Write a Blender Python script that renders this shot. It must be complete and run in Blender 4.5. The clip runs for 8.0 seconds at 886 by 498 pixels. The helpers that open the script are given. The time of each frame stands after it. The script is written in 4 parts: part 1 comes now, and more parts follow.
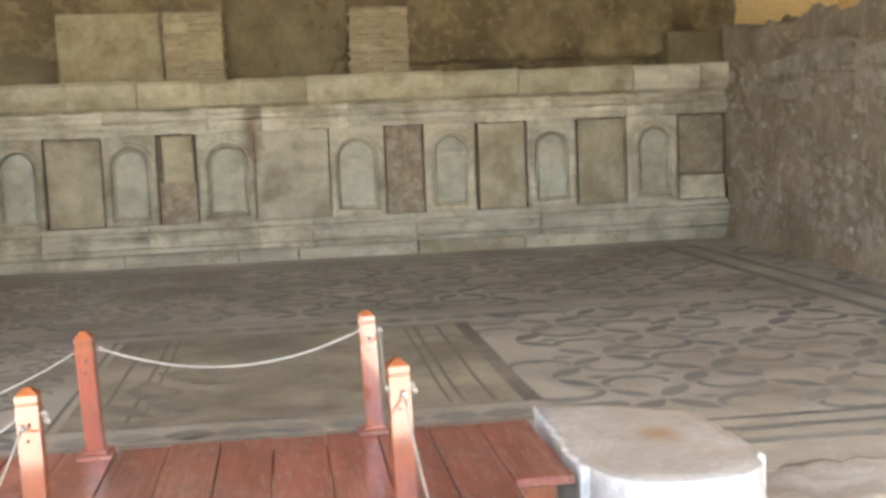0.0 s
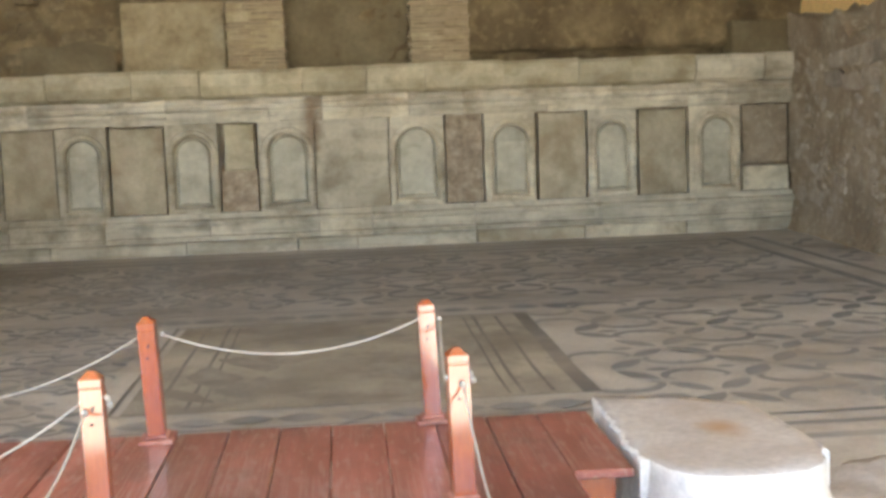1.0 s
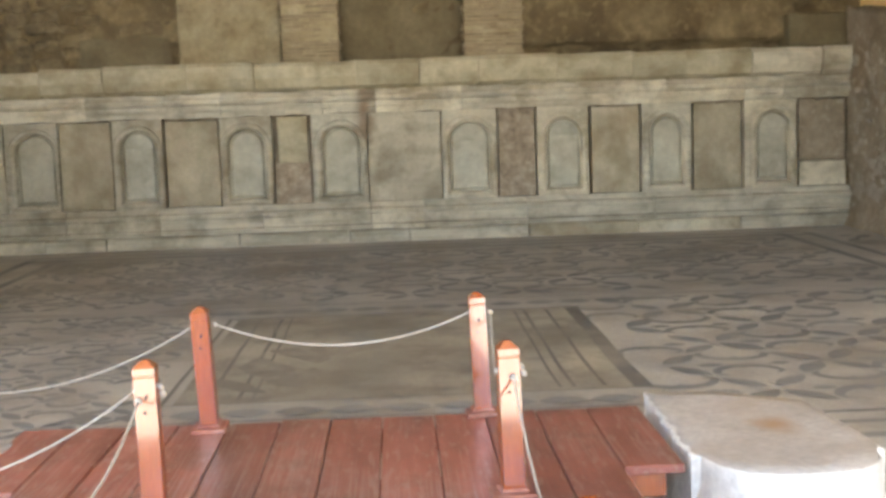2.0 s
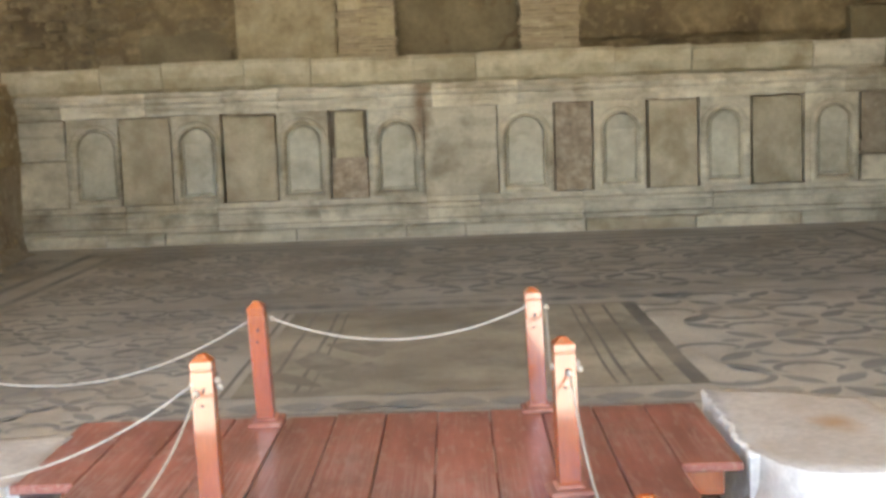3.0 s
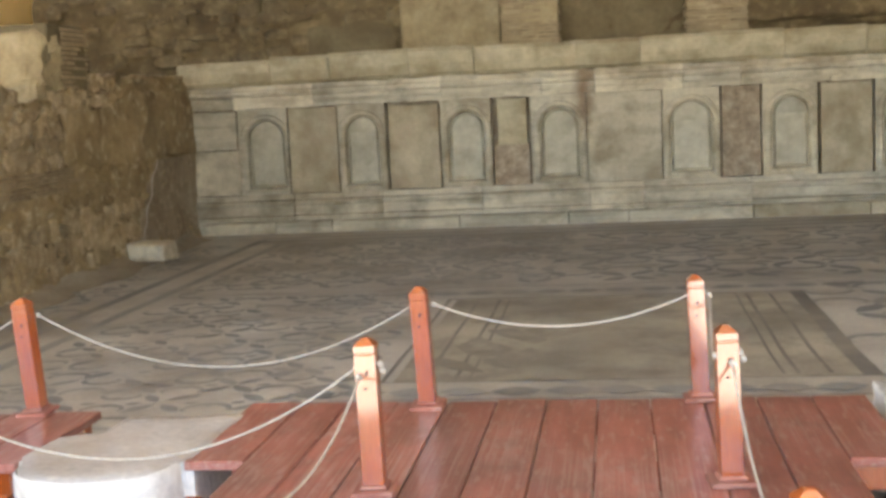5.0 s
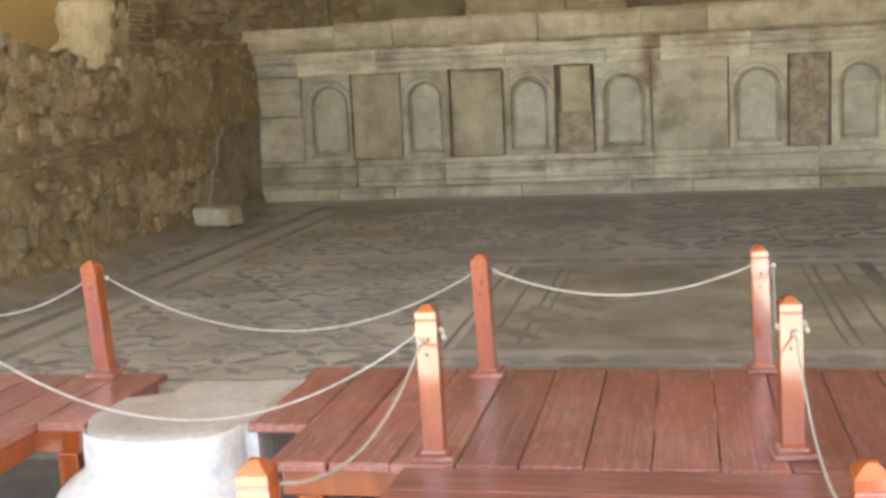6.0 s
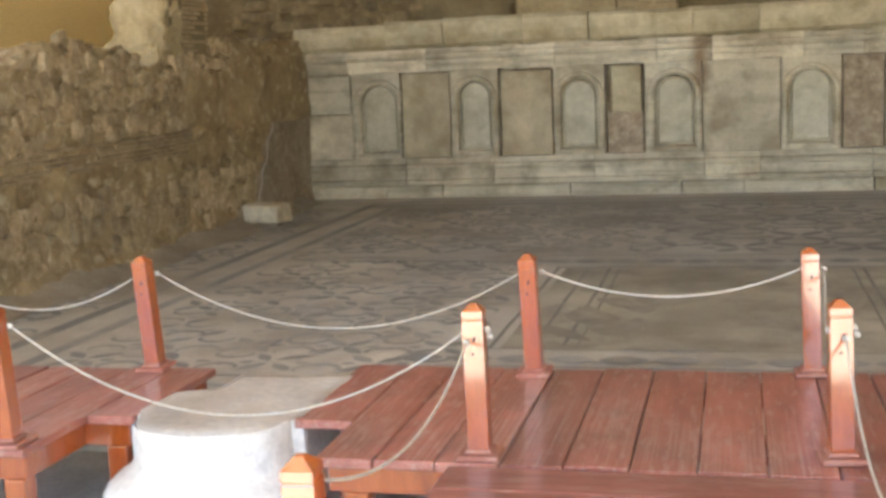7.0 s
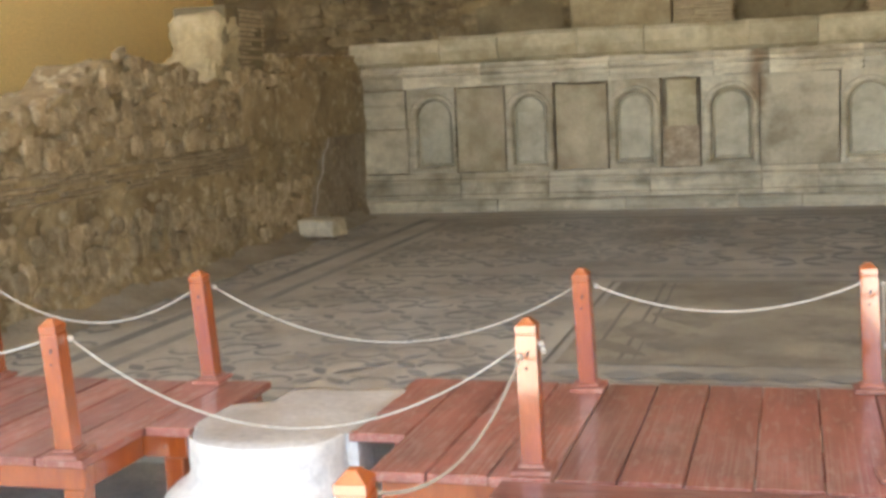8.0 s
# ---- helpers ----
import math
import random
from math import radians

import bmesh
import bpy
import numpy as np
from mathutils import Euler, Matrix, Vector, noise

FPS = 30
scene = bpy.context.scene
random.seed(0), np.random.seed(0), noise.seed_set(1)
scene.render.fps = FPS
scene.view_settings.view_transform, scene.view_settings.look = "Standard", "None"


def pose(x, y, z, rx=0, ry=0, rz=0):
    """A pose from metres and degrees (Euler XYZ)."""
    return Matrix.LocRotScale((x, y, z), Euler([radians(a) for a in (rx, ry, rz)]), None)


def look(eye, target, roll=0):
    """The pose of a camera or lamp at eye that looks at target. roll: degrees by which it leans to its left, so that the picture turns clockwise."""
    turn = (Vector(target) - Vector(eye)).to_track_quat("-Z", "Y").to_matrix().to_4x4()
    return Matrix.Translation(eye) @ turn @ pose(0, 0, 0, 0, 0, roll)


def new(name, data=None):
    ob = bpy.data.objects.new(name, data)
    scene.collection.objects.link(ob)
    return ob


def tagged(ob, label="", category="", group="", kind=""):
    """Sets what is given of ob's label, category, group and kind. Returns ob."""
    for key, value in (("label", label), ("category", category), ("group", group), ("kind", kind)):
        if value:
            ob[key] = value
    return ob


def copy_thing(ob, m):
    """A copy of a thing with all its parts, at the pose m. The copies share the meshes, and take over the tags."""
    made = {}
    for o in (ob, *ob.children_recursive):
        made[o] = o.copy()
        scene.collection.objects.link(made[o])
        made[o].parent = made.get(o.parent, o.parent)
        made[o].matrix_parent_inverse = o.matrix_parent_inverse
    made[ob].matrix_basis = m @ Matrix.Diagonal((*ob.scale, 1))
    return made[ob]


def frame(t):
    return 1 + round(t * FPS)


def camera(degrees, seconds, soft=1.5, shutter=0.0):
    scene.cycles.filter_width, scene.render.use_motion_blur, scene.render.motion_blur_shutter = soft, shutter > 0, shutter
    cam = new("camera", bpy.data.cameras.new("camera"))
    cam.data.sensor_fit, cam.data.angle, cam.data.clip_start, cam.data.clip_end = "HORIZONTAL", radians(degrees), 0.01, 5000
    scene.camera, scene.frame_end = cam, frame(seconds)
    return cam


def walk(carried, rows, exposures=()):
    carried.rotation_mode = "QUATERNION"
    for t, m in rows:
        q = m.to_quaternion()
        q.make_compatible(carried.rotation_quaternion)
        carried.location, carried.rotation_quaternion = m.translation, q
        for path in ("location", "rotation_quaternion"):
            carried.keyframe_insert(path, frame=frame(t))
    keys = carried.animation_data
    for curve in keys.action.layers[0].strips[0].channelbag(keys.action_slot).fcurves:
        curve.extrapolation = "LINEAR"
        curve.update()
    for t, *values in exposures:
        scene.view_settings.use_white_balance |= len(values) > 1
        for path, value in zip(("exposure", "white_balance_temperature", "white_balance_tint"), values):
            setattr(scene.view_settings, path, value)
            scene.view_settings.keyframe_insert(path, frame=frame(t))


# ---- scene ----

# ---------------------------------------------------------------- camera
cam = camera(40.0, 8.0, soft=3.5)
ROWS = [
    (0.0, -0.008, -0.01, 1.873, -7.28, -5.65, -2.32),
    (0.5, -0.014, -0.012, 1.875, -6.29, -5.83, -2.37),
    (1.0, -0.013, 0.01, 1.87, -4.5, -6.04, -2.1),
    (1.5, -0.012, 0.01, 1.867, -3.22, -6.14, -1.98),
    (3.0, -0.009, 0.03, 1.866, 0.62, -6.43, -2.1),
    (3.5, -0.007, 0.033, 1.867, 2.25, -6.34, -2.4),
    (4.0, -0.002, 0.017, 1.87, 4.57, -6.23, -2.13),
    (4.5, 0.004, 0.015, 1.869, 6.66, -6.23, -2.53),
    (6.0, 0.008, -0.014, 1.873, 11.35, -8.14, -2.63),
    (6.5, 0.013, -0.015, 1.875, 12.8, -8.2, -2.44),
    (7.0, 0.012, -0.017, 1.875, 13.63, -8.1, -2.33),
    (7.5, 0.017, -0.017, 1.877, 14.8, -7.88, -2.33),
    (8.0, 0.021, -0.028, 1.878, 16.21, -7.33, -2.63),
]
walk(cam, [(t, pose(x, y, z, 90 + pitch, 0, yaw) @ pose(0, 0, 0, 0, 0, lean)) for t, x, y, z, yaw, pitch, lean in ROWS],
     exposures=[(0.0, 2.57, 6580, 11), (3.0, 2.52, 6710, 11), (8.0, 2.49, 6900, 11.5)])

# ---------------------------------------------------------------- light
SUN_UP, SUN_TURN = 68.0, 205.0
world = bpy.data.worlds.new("sky")
scene.world = world
world.use_nodes = True
wn = world.node_tree.nodes
sky = wn.new("ShaderNodeTexSky")
sky.sky_type, sky.sun_disc = "NISHITA", False
sky.sun_elevation, sky.sun_rotation = radians(SUN_UP), radians(SUN_TURN)
wn["Background"].inputs["Strength"].default_value = 0.15
world.node_tree.links.new(sky.outputs["Color"], wn["Background"].inputs["Color"])
sun_data = bpy.data.lights.new("sun", "SUN")
sun_data.energy, sun_data.angle, sun_data.color = 5.0, radians(0.5), (1.0, 0.95, 0.86)
sun = new("sun", sun_data)
away = Vector((math.sin(radians(SUN_TURN)) * math.cos(radians(SUN_UP)), math.cos(radians(SUN_TURN)) * math.cos(radians(SUN_UP)), math.sin(radians(SUN_UP))))
sun.matrix_world = look(away * 30, (0, 0, 0))

# ---------------------------------------------------------------- materials


def surface(name, colours, rough=0.8, scale=1.0, fine=30.0, bump=0.3, bump_size=0.01, stain=None, stain_amount=0.5, stain_scale=0.7,
            vary=0.15, speck=None, speck_scale=40.0, speck_amount=0.3, stretch=(1, 1, 1), coat=0.0, ior=1.45, spot=None, streak=0.0,
            grain_depth=0.55, vein=None, scuff=None):
    """A rough natural surface: broad and fine mottling, stains, specks, relief; each piece a little lighter or darker."""
    m = bpy.data.materials.new(name)
    m.use_nodes = True
    n, l = m.node_tree.nodes, m.node_tree.links
    b = n["Principled BSDF"]
    geo, mp = n.new("ShaderNodeNewGeometry"), n.new("ShaderNodeMapping")
    mp.inputs["Scale"].default_value = stretch
    l.new(geo.outputs["Position"], mp.inputs["Vector"])
    info = n.new("ShaderNodeObjectInfo")
    shift = n.new("ShaderNodeVectorMath")
    shift.operation = "ADD"
    l.new(mp.outputs[0], shift.inputs[0])
    wide = n.new("ShaderNodeMath")
    wide.operation = "MULTIPLY"
    wide.inputs[1].default_value = 17.0
    l.new(info.outputs["Random"], wide.inputs[0])
    l.new(wide.outputs[0], shift.inputs[1])

    def tex(sc, detail, vec, ro=0.6):
        t = n.new("ShaderNodeTexNoise")
        t.inputs["Scale"].default_value, t.inputs["Detail"].default_value, t.inputs["Roughness"].default_value = sc, detail, ro
        l.new(vec, t.inputs["Vector"])
        return t.outputs["Fac"]

    def ramp(fac, stops):
        r = n.new("ShaderNodeValToRGB")
        l.new(fac, r.inputs[0])
        e = r.color_ramp.elements
        while len(e) < len(stops):
            e.new(0.5)
        for el, (p, c) in zip(e, stops):
            el.position, el.color = p, (*c, 1)
        return r.outputs[0]

    def mix(fac, a, c, mode="MIX"):
        x = n.new("ShaderNodeMix")
        x.data_type, x.blend_type = "RGBA", mode
        for sock, v in ((x.inputs[0], fac), (x.inputs[6], a), (x.inputs[7], c)):
            if isinstance(v, (int, float)):
                sock.default_value = v
            elif isinstance(v, tuple):
                sock.default_value = (*v, 1)
            else:
                l.new(v, sock)
        return x.outputs[2]

    vec = shift.outputs[0]
    k = len(colours) - 1
    col = ramp(tex(scale, 5, vec), [(0.3 + 0.4 * i / max(k, 1), c) for i, c in enumerate(colours)])
    grain = tex(fine, 4, vec, 0.7)
    col = mix(grain_depth, col, ramp(grain, [(0.25, (0.55, 0.55, 0.55)), (0.7, (1.25, 1.25, 1.25))]), "MULTIPLY")
    if vein:
        along = n.new("ShaderNodeMapping")
        along.inputs["Scale"].default_value = vein[0]
        along.inputs["Rotation"].default_value = (0, radians(4), 0)
        l.new(vec, along.inputs["Vector"])
        col = mix(vein[2], col, ramp(tex(2.0, 7, along.outputs[0], 0.62), [(0.38, vein[1]), (0.5, (1.0, 1.0, 1.0)), (0.66, (1.16, 1.15, 1.12))]), "MULTIPLY")
    if scuff:
        along = n.new("ShaderNodeMapping")
        along.inputs["Scale"].default_value = scuff[0]
        l.new(vec, along.inputs["Vector"])
        where = tex(1.3, 3, geo.outputs["Position"], 0.6)
        lines = n.new("ShaderNodeMath")
        lines.operation = "MULTIPLY_ADD"
        lines.inputs[1].default_value = 0.55
        l.new(where, lines.inputs[0])
        l.new(tex(3.0, 6, along.outputs[0], 0.7), lines.inputs[2])
        col = mix(ramp(lines.outputs[0], [(0.80, (0, 0, 0)), (0.98, (scuff[2],) * 3)]), col, scuff[1])
    if stain:
        fac = ramp(tex(stain_scale, 6, geo.outputs["Position"], 0.65), [(0.48, (0, 0, 0)), (0.68, (stain_amount,) * 3)])
        col = mix(fac, col, stain)
    if streak:
        run = n.new("ShaderNodeMapping")
        run.inputs["Scale"].default_value = (2.2, 1.0, 0.9)
        l.new(geo.outputs["Position"], run.inputs["Vector"])
        col = mix(streak, col, ramp(tex(1.6, 6, run.outputs[0], 0.7), [(0.36, (0.42, 0.36, 0.27)), (0.56, (1.08, 1.06, 1.02))]), "MULTIPLY")
    if spot:
        (sx, sy, sz), (wx, wy, wz), tone = spot
        away_from = n.new("ShaderNodeVectorMath")
        away_from.operation = "SUBTRACT"
        away_from.inputs[1].default_value = (sx, sy, sz)
        l.new(geo.outputs["Position"], away_from.inputs[0])
        flat = n.new("ShaderNodeVectorMath")
        flat.operation = "MULTIPLY"
        flat.inputs[1].default_value = (0.6 / wx, 0.6 / wy, 0.6 / wz)
        l.new(away_from.outputs[0], flat.inputs[0])
        size = n.new("ShaderNodeVectorMath")
        size.operation = "LENGTH"
        l.new(flat.outputs[0], size.inputs[0])
        ragged = n.new("ShaderNodeMath")
        ragged.operation = "MULTIPLY_ADD"
        ragged.inputs[1].default_value = 0.8
        l.new(tex(5.0, 4, geo.outputs["Position"]), ragged.inputs[0])
        l.new(size.outputs["Value"], ragged.inputs[2])
        col = mix(ramp(ragged.outputs[0], [(0.45, (0.8, 0.8, 0.8)), (0.95, (0, 0, 0))]), col, tone)
    if speck:
        fac = ramp(tex(speck_scale, 2, vec), [(0.56, (0, 0, 0)), (0.66, (speck_amount,) * 3)])
        col = mix(fac, col, speck)
    if vary:
        mr = n.new("ShaderNodeMapRange")
        mr.inputs[3].default_value, mr.inputs[4].default_value = 1 - vary, 1 + vary
        l.new(info.outputs["Random"], mr.inputs[0])
        cb = n.new("ShaderNodeCombineXYZ")
        for i in range(3):
            l.new(mr.outputs[0], cb.inputs[i])
        col = mix(1.0, col, cb.outputs[0], "MULTIPLY")
    l.new(col, b.inputs["Base Color"])
    rr = n.new("ShaderNodeMapRange")
    rr.inputs[3].default_value, rr.inputs[4].default_value = max(rough - 0.12, 0.05), min(rough + 0.12, 1)
    l.new(grain, rr.inputs[0])
    l.new(rr.outputs[0], b.inputs["Roughness"])
    b.inputs["IOR"].default_value = ior
    b.inputs["Coat Weight"].default_value = coat
    b.inputs["Coat Roughness"].default_value = 0.09
    b.inputs["Coat IOR"].default_value = 2.4 if coat > 0.9 else 1.5
    bp = n.new("ShaderNodeBump")
    bp.inputs["Strength"].default_value, bp.inputs["Distance"].default_value = bump, bump_size
    l.new(grain, bp.inputs["Height"])
    l.new(bp.outputs[0], b.inputs["Normal"])
    return m


MARBLE = surface("weathered_marble", [(0.452, 0.395, 0.29), (0.63, 0.564, 0.429), (0.765, 0.699, 0.548)], 0.7, 1.3, 22, 0.35, 0.008,
                 stain=(0.25, 0.20, 0.125), stain_amount=0.7, stain_scale=2.2, vary=0.17, streak=0.15, spot=((-0.47, 18.45, 1.95), (0.22, 2.0, 0.75), (0.20, 0.11, 0.05)), grain_depth=0.34, vein=((0.6, 1, 1.5), (0.62, 0.58, 0.50), 0.5))
MARBLE_YELLOW = surface("yellowed_marble", [(0.403, 0.347, 0.224), (0.526, 0.465, 0.319), (0.605, 0.543, 0.392)], 0.7, 1.2, 20, 0.35, 0.01,
                        stain=(0.27, 0.21, 0.12), stain_amount=0.65, stain_scale=2.4, vary=0.1, streak=0.15, grain_depth=0.34, vein=((0.6, 1, 1.5), (0.66, 0.60, 0.48), 0.45))
MARBLE_GREY = surface("grey_streaked_marble", [(0.427, 0.386, 0.297), (0.594, 0.541, 0.422), (0.724, 0.665, 0.528)], 0.65, 1.0, 18, 0.3, 0.008,
                      stain=(0.22, 0.185, 0.125), stain_amount=0.7, stain_scale=2.0, vary=0.1, stretch=(0.6, 1, 1.7), streak=0.15, spot=((-0.47, 18.45, 1.95), (0.22, 2.0, 0.75), (0.20, 0.11, 0.05)), grain_depth=0.34, vein=((0.4, 1, 2.4), (0.64, 0.62, 0.57), 0.6))
NICHE_GREY = surface("pale_niche_marble", [(0.414, 0.386, 0.297), (0.532, 0.501, 0.394), (0.616, 0.588, 0.476)], 0.6, 1.6, 15, 0.2, 0.006,
                     stain=(0.30, 0.25, 0.165), stain_amount=0.5, stain_scale=2.5, vary=0.08, streak=0.15, grain_depth=0.3, vein=((0.8, 1, 1.2), (0.66, 0.63, 0.56), 0.4))
PINK = surface("pinkish_stone_panel", [(0.331, 0.285, 0.188), (0.445, 0.385, 0.27), (0.553, 0.484, 0.353)], 0.75, 2.0, 26, 0.4, 0.008,
               stain=(0.35, 0.26, 0.18), stain_amount=0.45, stain_scale=2.2, vary=0.08, streak=0.15, grain_depth=0.4, vein=((1.1, 1, 0.9), (0.62, 0.56, 0.46), 0.5))
BRECCIA = surface("rough_pink_breccia", [(0.276, 0.214, 0.146), (0.444, 0.35, 0.248), (0.576, 0.482, 0.356)], 0.85, 6.0, 24, 0.8, 0.02,
                  stain=(0.16, 0.12, 0.09), stain_amount=0.6, stain_scale=4.0, vary=0.1)
RUBBLE = surface("rubble_masonry", [(0.228, 0.162, 0.084), (0.372, 0.282, 0.156), (0.516, 0.402, 0.234)], 0.9, 1.7, 16, 0.9, 0.03,
                 stain=(0.17, 0.13, 0.08), stain_amount=0.6, stain_scale=0.9, vary=0.0, speck=(0.62, 0.53, 0.37), speck_scale=6, speck_amount=0.6)
STONE = surface("wall_stone", [(0.247, 0.18, 0.097), (0.406, 0.312, 0.188), (0.564, 0.456, 0.298)], 0.9, 6.0, 28, 1.0, 0.03, vary=0.22, speck=(0.56, 0.47, 0.32), speck_scale=14, speck_amount=0.4)
RUBBLE_DARK = surface("brown_plastered_rubble", [(0.246, 0.193, 0.131), (0.342, 0.276, 0.193), (0.439, 0.366, 0.268)], 0.92, 1.3, 12, 0.8, 0.03,
                      stain=(0.22, 0.155, 0.095), stain_amount=0.6, stain_scale=0.7, vary=0.0, speck=(0.54, 0.47, 0.35), speck_scale=8, speck_amount=0.5)
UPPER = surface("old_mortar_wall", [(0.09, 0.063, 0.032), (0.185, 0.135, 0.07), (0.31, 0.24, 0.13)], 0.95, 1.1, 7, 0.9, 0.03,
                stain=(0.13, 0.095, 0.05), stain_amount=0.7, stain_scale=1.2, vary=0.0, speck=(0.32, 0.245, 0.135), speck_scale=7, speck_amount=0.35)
PLASTER = surface("ochre_plaster", [(0.15, 0.116, 0.063), (0.202, 0.161, 0.09), (0.255, 0.209, 0.123)], 0.9, 1.5, 14, 0.35, 0.01,
                  stain=(0.17, 0.13, 0.07), stain_amount=0.6, stain_scale=1.3)
PIER_PLASTER = surface("pale_crumbling_plaster", [(0.30, 0.23, 0.13), (0.42, 0.34, 0.20), (0.50, 0.42, 0.27)], 0.9, 2.5, 14, 0.7, 0.02)
UPPER_STONE = surface("brown_wall_stone", [(0.13, 0.095, 0.05), (0.22, 0.165, 0.09), (0.33, 0.25, 0.14)], 0.95, 3.0, 12, 0.8, 0.02, vary=0.3)
DUST = surface("trodden_brown_dust", [(0.27, 0.225, 0.165), (0.35, 0.30, 0.225), (0.42, 0.365, 0.28)], 0.95, 2.0, 25, 0.8, 0.01, vary=0)
EAST_STONE = surface("greyish_wall_stone", [(0.266, 0.22, 0.164), (0.359, 0.302, 0.234), (0.471, 0.41, 0.328)], 0.92, 4.0, 14, 0.7, 0.02, vary=0.22)
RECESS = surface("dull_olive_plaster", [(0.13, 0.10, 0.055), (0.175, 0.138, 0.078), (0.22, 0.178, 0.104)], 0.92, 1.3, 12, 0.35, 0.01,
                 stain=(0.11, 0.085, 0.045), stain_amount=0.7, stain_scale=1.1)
BRICK = surface("old_thin_brick", [(0.25, 0.19, 0.115), (0.345, 0.27, 0.17), (0.43, 0.345, 0.23)], 0.92, 4.0, 22, 0.7, 0.012, vary=0.16)
YELLOW = surface("yellow_painted_wall", [(0.88, 0.66, 0.308), (0.946, 0.721, 0.347)], 0.8, 0.4, 30, 0.15, 0.004, vary=0)
MOSAIC = surface("pale_mosaic", [(0.385, 0.354, 0.303), (0.501, 0.466, 0.405), (0.616, 0.58, 0.508)], 0.72, 0.8, 45, 0.5, 0.004,
                 stain=(0.29, 0.235, 0.175), stain_amount=0.65, stain_scale=0.8, vary=0)
MOSAIC_DARK = surface("dark_mosaic", [(0.204, 0.201, 0.187), (0.274, 0.268, 0.248), (0.35, 0.336, 0.306)], 0.72, 0.9, 45, 0.5, 0.004,
                      stain=(0.36, 0.325, 0.275), stain_amount=0.9, stain_scale=0.8, vary=0.12)
MOSAIC_BAND = surface("dark_band_mosaic", [(0.15, 0.14, 0.12), (0.195, 0.18, 0.155), (0.245, 0.225, 0.19)], 0.72, 0.9, 45, 0.5, 0.004,
                      stain=(0.30, 0.265, 0.21), stain_amount=0.85, stain_scale=1.6, vary=0.1)
MOSAIC_FADED = surface("faded_figure_mosaic", [(0.20, 0.18, 0.145), (0.27, 0.243, 0.195), (0.33, 0.30, 0.243)], 0.75, 1.5, 40, 0.5, 0.004,
                       stain=(0.37, 0.33, 0.26), stain_amount=0.8, stain_scale=3.0, vary=0.1)
MOSAIC_WORN = surface("worn_mosaic_ground", [(0.26, 0.233, 0.18), (0.37, 0.33, 0.258), (0.48, 0.432, 0.342)], 0.75, 0.9, 40, 0.5, 0.004,
                      stain=(0.17, 0.15, 0.12), stain_amount=0.7, stain_scale=1.9, vary=0)
EARTH = surface("grey_gravelly_ground", [(0.46, 0.43, 0.37), (0.60, 0.56, 0.49), (0.70, 0.66, 0.59)], 0.95, 1.5, 30, 0.9, 0.02, vary=0)
DECK = surface("red_brown_painted_wood", [(0.249, 0.081, 0.058), (0.348, 0.118, 0.086), (0.447, 0.173, 0.135)], 0.42, 2.2, 30, 0.25, 0.004,
               stain=(0.17, 0.062, 0.042), stain_amount=0.6, stain_scale=2.6, vary=0.2, speck=(0.42, 0.28, 0.23), speck_scale=9, speck_amount=0.55, scuff=((9, 0.35, 9), (0.47, 0.34, 0.29), 0.75), coat=0.3, stretch=(4, 0.7, 4))
DECK_CROSS = surface("red_brown_painted_wood_cross", [(0.249, 0.081, 0.058), (0.348, 0.118, 0.086), (0.447, 0.173, 0.135)], 0.42, 2.2, 30, 0.25, 0.004,
                     stain=(0.17, 0.062, 0.042), stain_amount=0.6, stain_scale=2.6, vary=0.2, speck=(0.42, 0.28, 0.23), speck_scale=9, speck_amount=0.55, scuff=((0.35, 9, 9), (0.47, 0.34, 0.29), 0.75), coat=0.3, stretch=(0.7, 4, 4))
POST = surface("orange_red_varnished_wood", [(0.30, 0.054, 0.007), (0.39, 0.078, 0.009), (0.48, 0.112, 0.016)], 0.4, 2.5, 25, 0.2, 0.003, vary=0.1,
               stretch=(4, 4, 0.6), coat=1.0, ior=1.25, stain=(0.27, 0.06, 0.03), stain_amount=0.4, stain_scale=3)
FOOT = surface("scuffed_red_brown_wood", [(0.30, 0.10, 0.07), (0.40, 0.17, 0.125), (0.50, 0.27, 0.21)], 0.6, 6, 30, 0.4, 0.004)
ROPE = surface("white_rope", [(0.46, 0.43, 0.36), (0.62, 0.59, 0.52)], 0.85, 30, 120, 0.5, 0.003)
WHITE_MARBLE = surface("white_marble", [(0.62, 0.60, 0.55), (0.74, 0.72, 0.68), (0.80, 0.79, 0.76)], 0.6, 2.0, 20, 0.35, 0.008,
                       stain=(0.55, 0.49, 0.40), stain_amount=0.3, stain_scale=2.5, vary=0.04)
WORN_TOP = surface("worn_stone_top", [(0.41, 0.37, 0.325), (0.50, 0.46, 0.415), (0.585, 0.55, 0.505)], 0.8, 2.5, 24, 0.5, 0.008,
                   stain=(0.44, 0.36, 0.28), stain_amount=0.5, stain_scale=2.6, vary=0.05, spot=((1.74, 5.62, 0.355), (0.16, 0.22, 0.5), (0.40, 0.235, 0.10)))
# Unseen roof underside, made pale so it throws light down onto the floor.
ROOF = surface("pale_roof_boards", [(0.50, 0.45, 0.37), (0.60, 0.55, 0.46)], 0.85, 1.0, 20)
HOLE = surface("dark_knot_hole", [(0.05, 0.02, 0.015), (0.07, 0.03, 0.02)], 0.8, 5, 20)

# ---------------------------------------------------------------- mesh helpers


def mesh_of(name, bm, material, smooth=False):
    me = bpy.data.meshes.new(name)
    bmesh.ops.recalc_face_normals(bm, faces=bm.faces)
    for f in bm.faces:
        f.smooth = smooth
    bm.to_mesh(me)
    bm.free()
    me.materials.append(material)
    return me


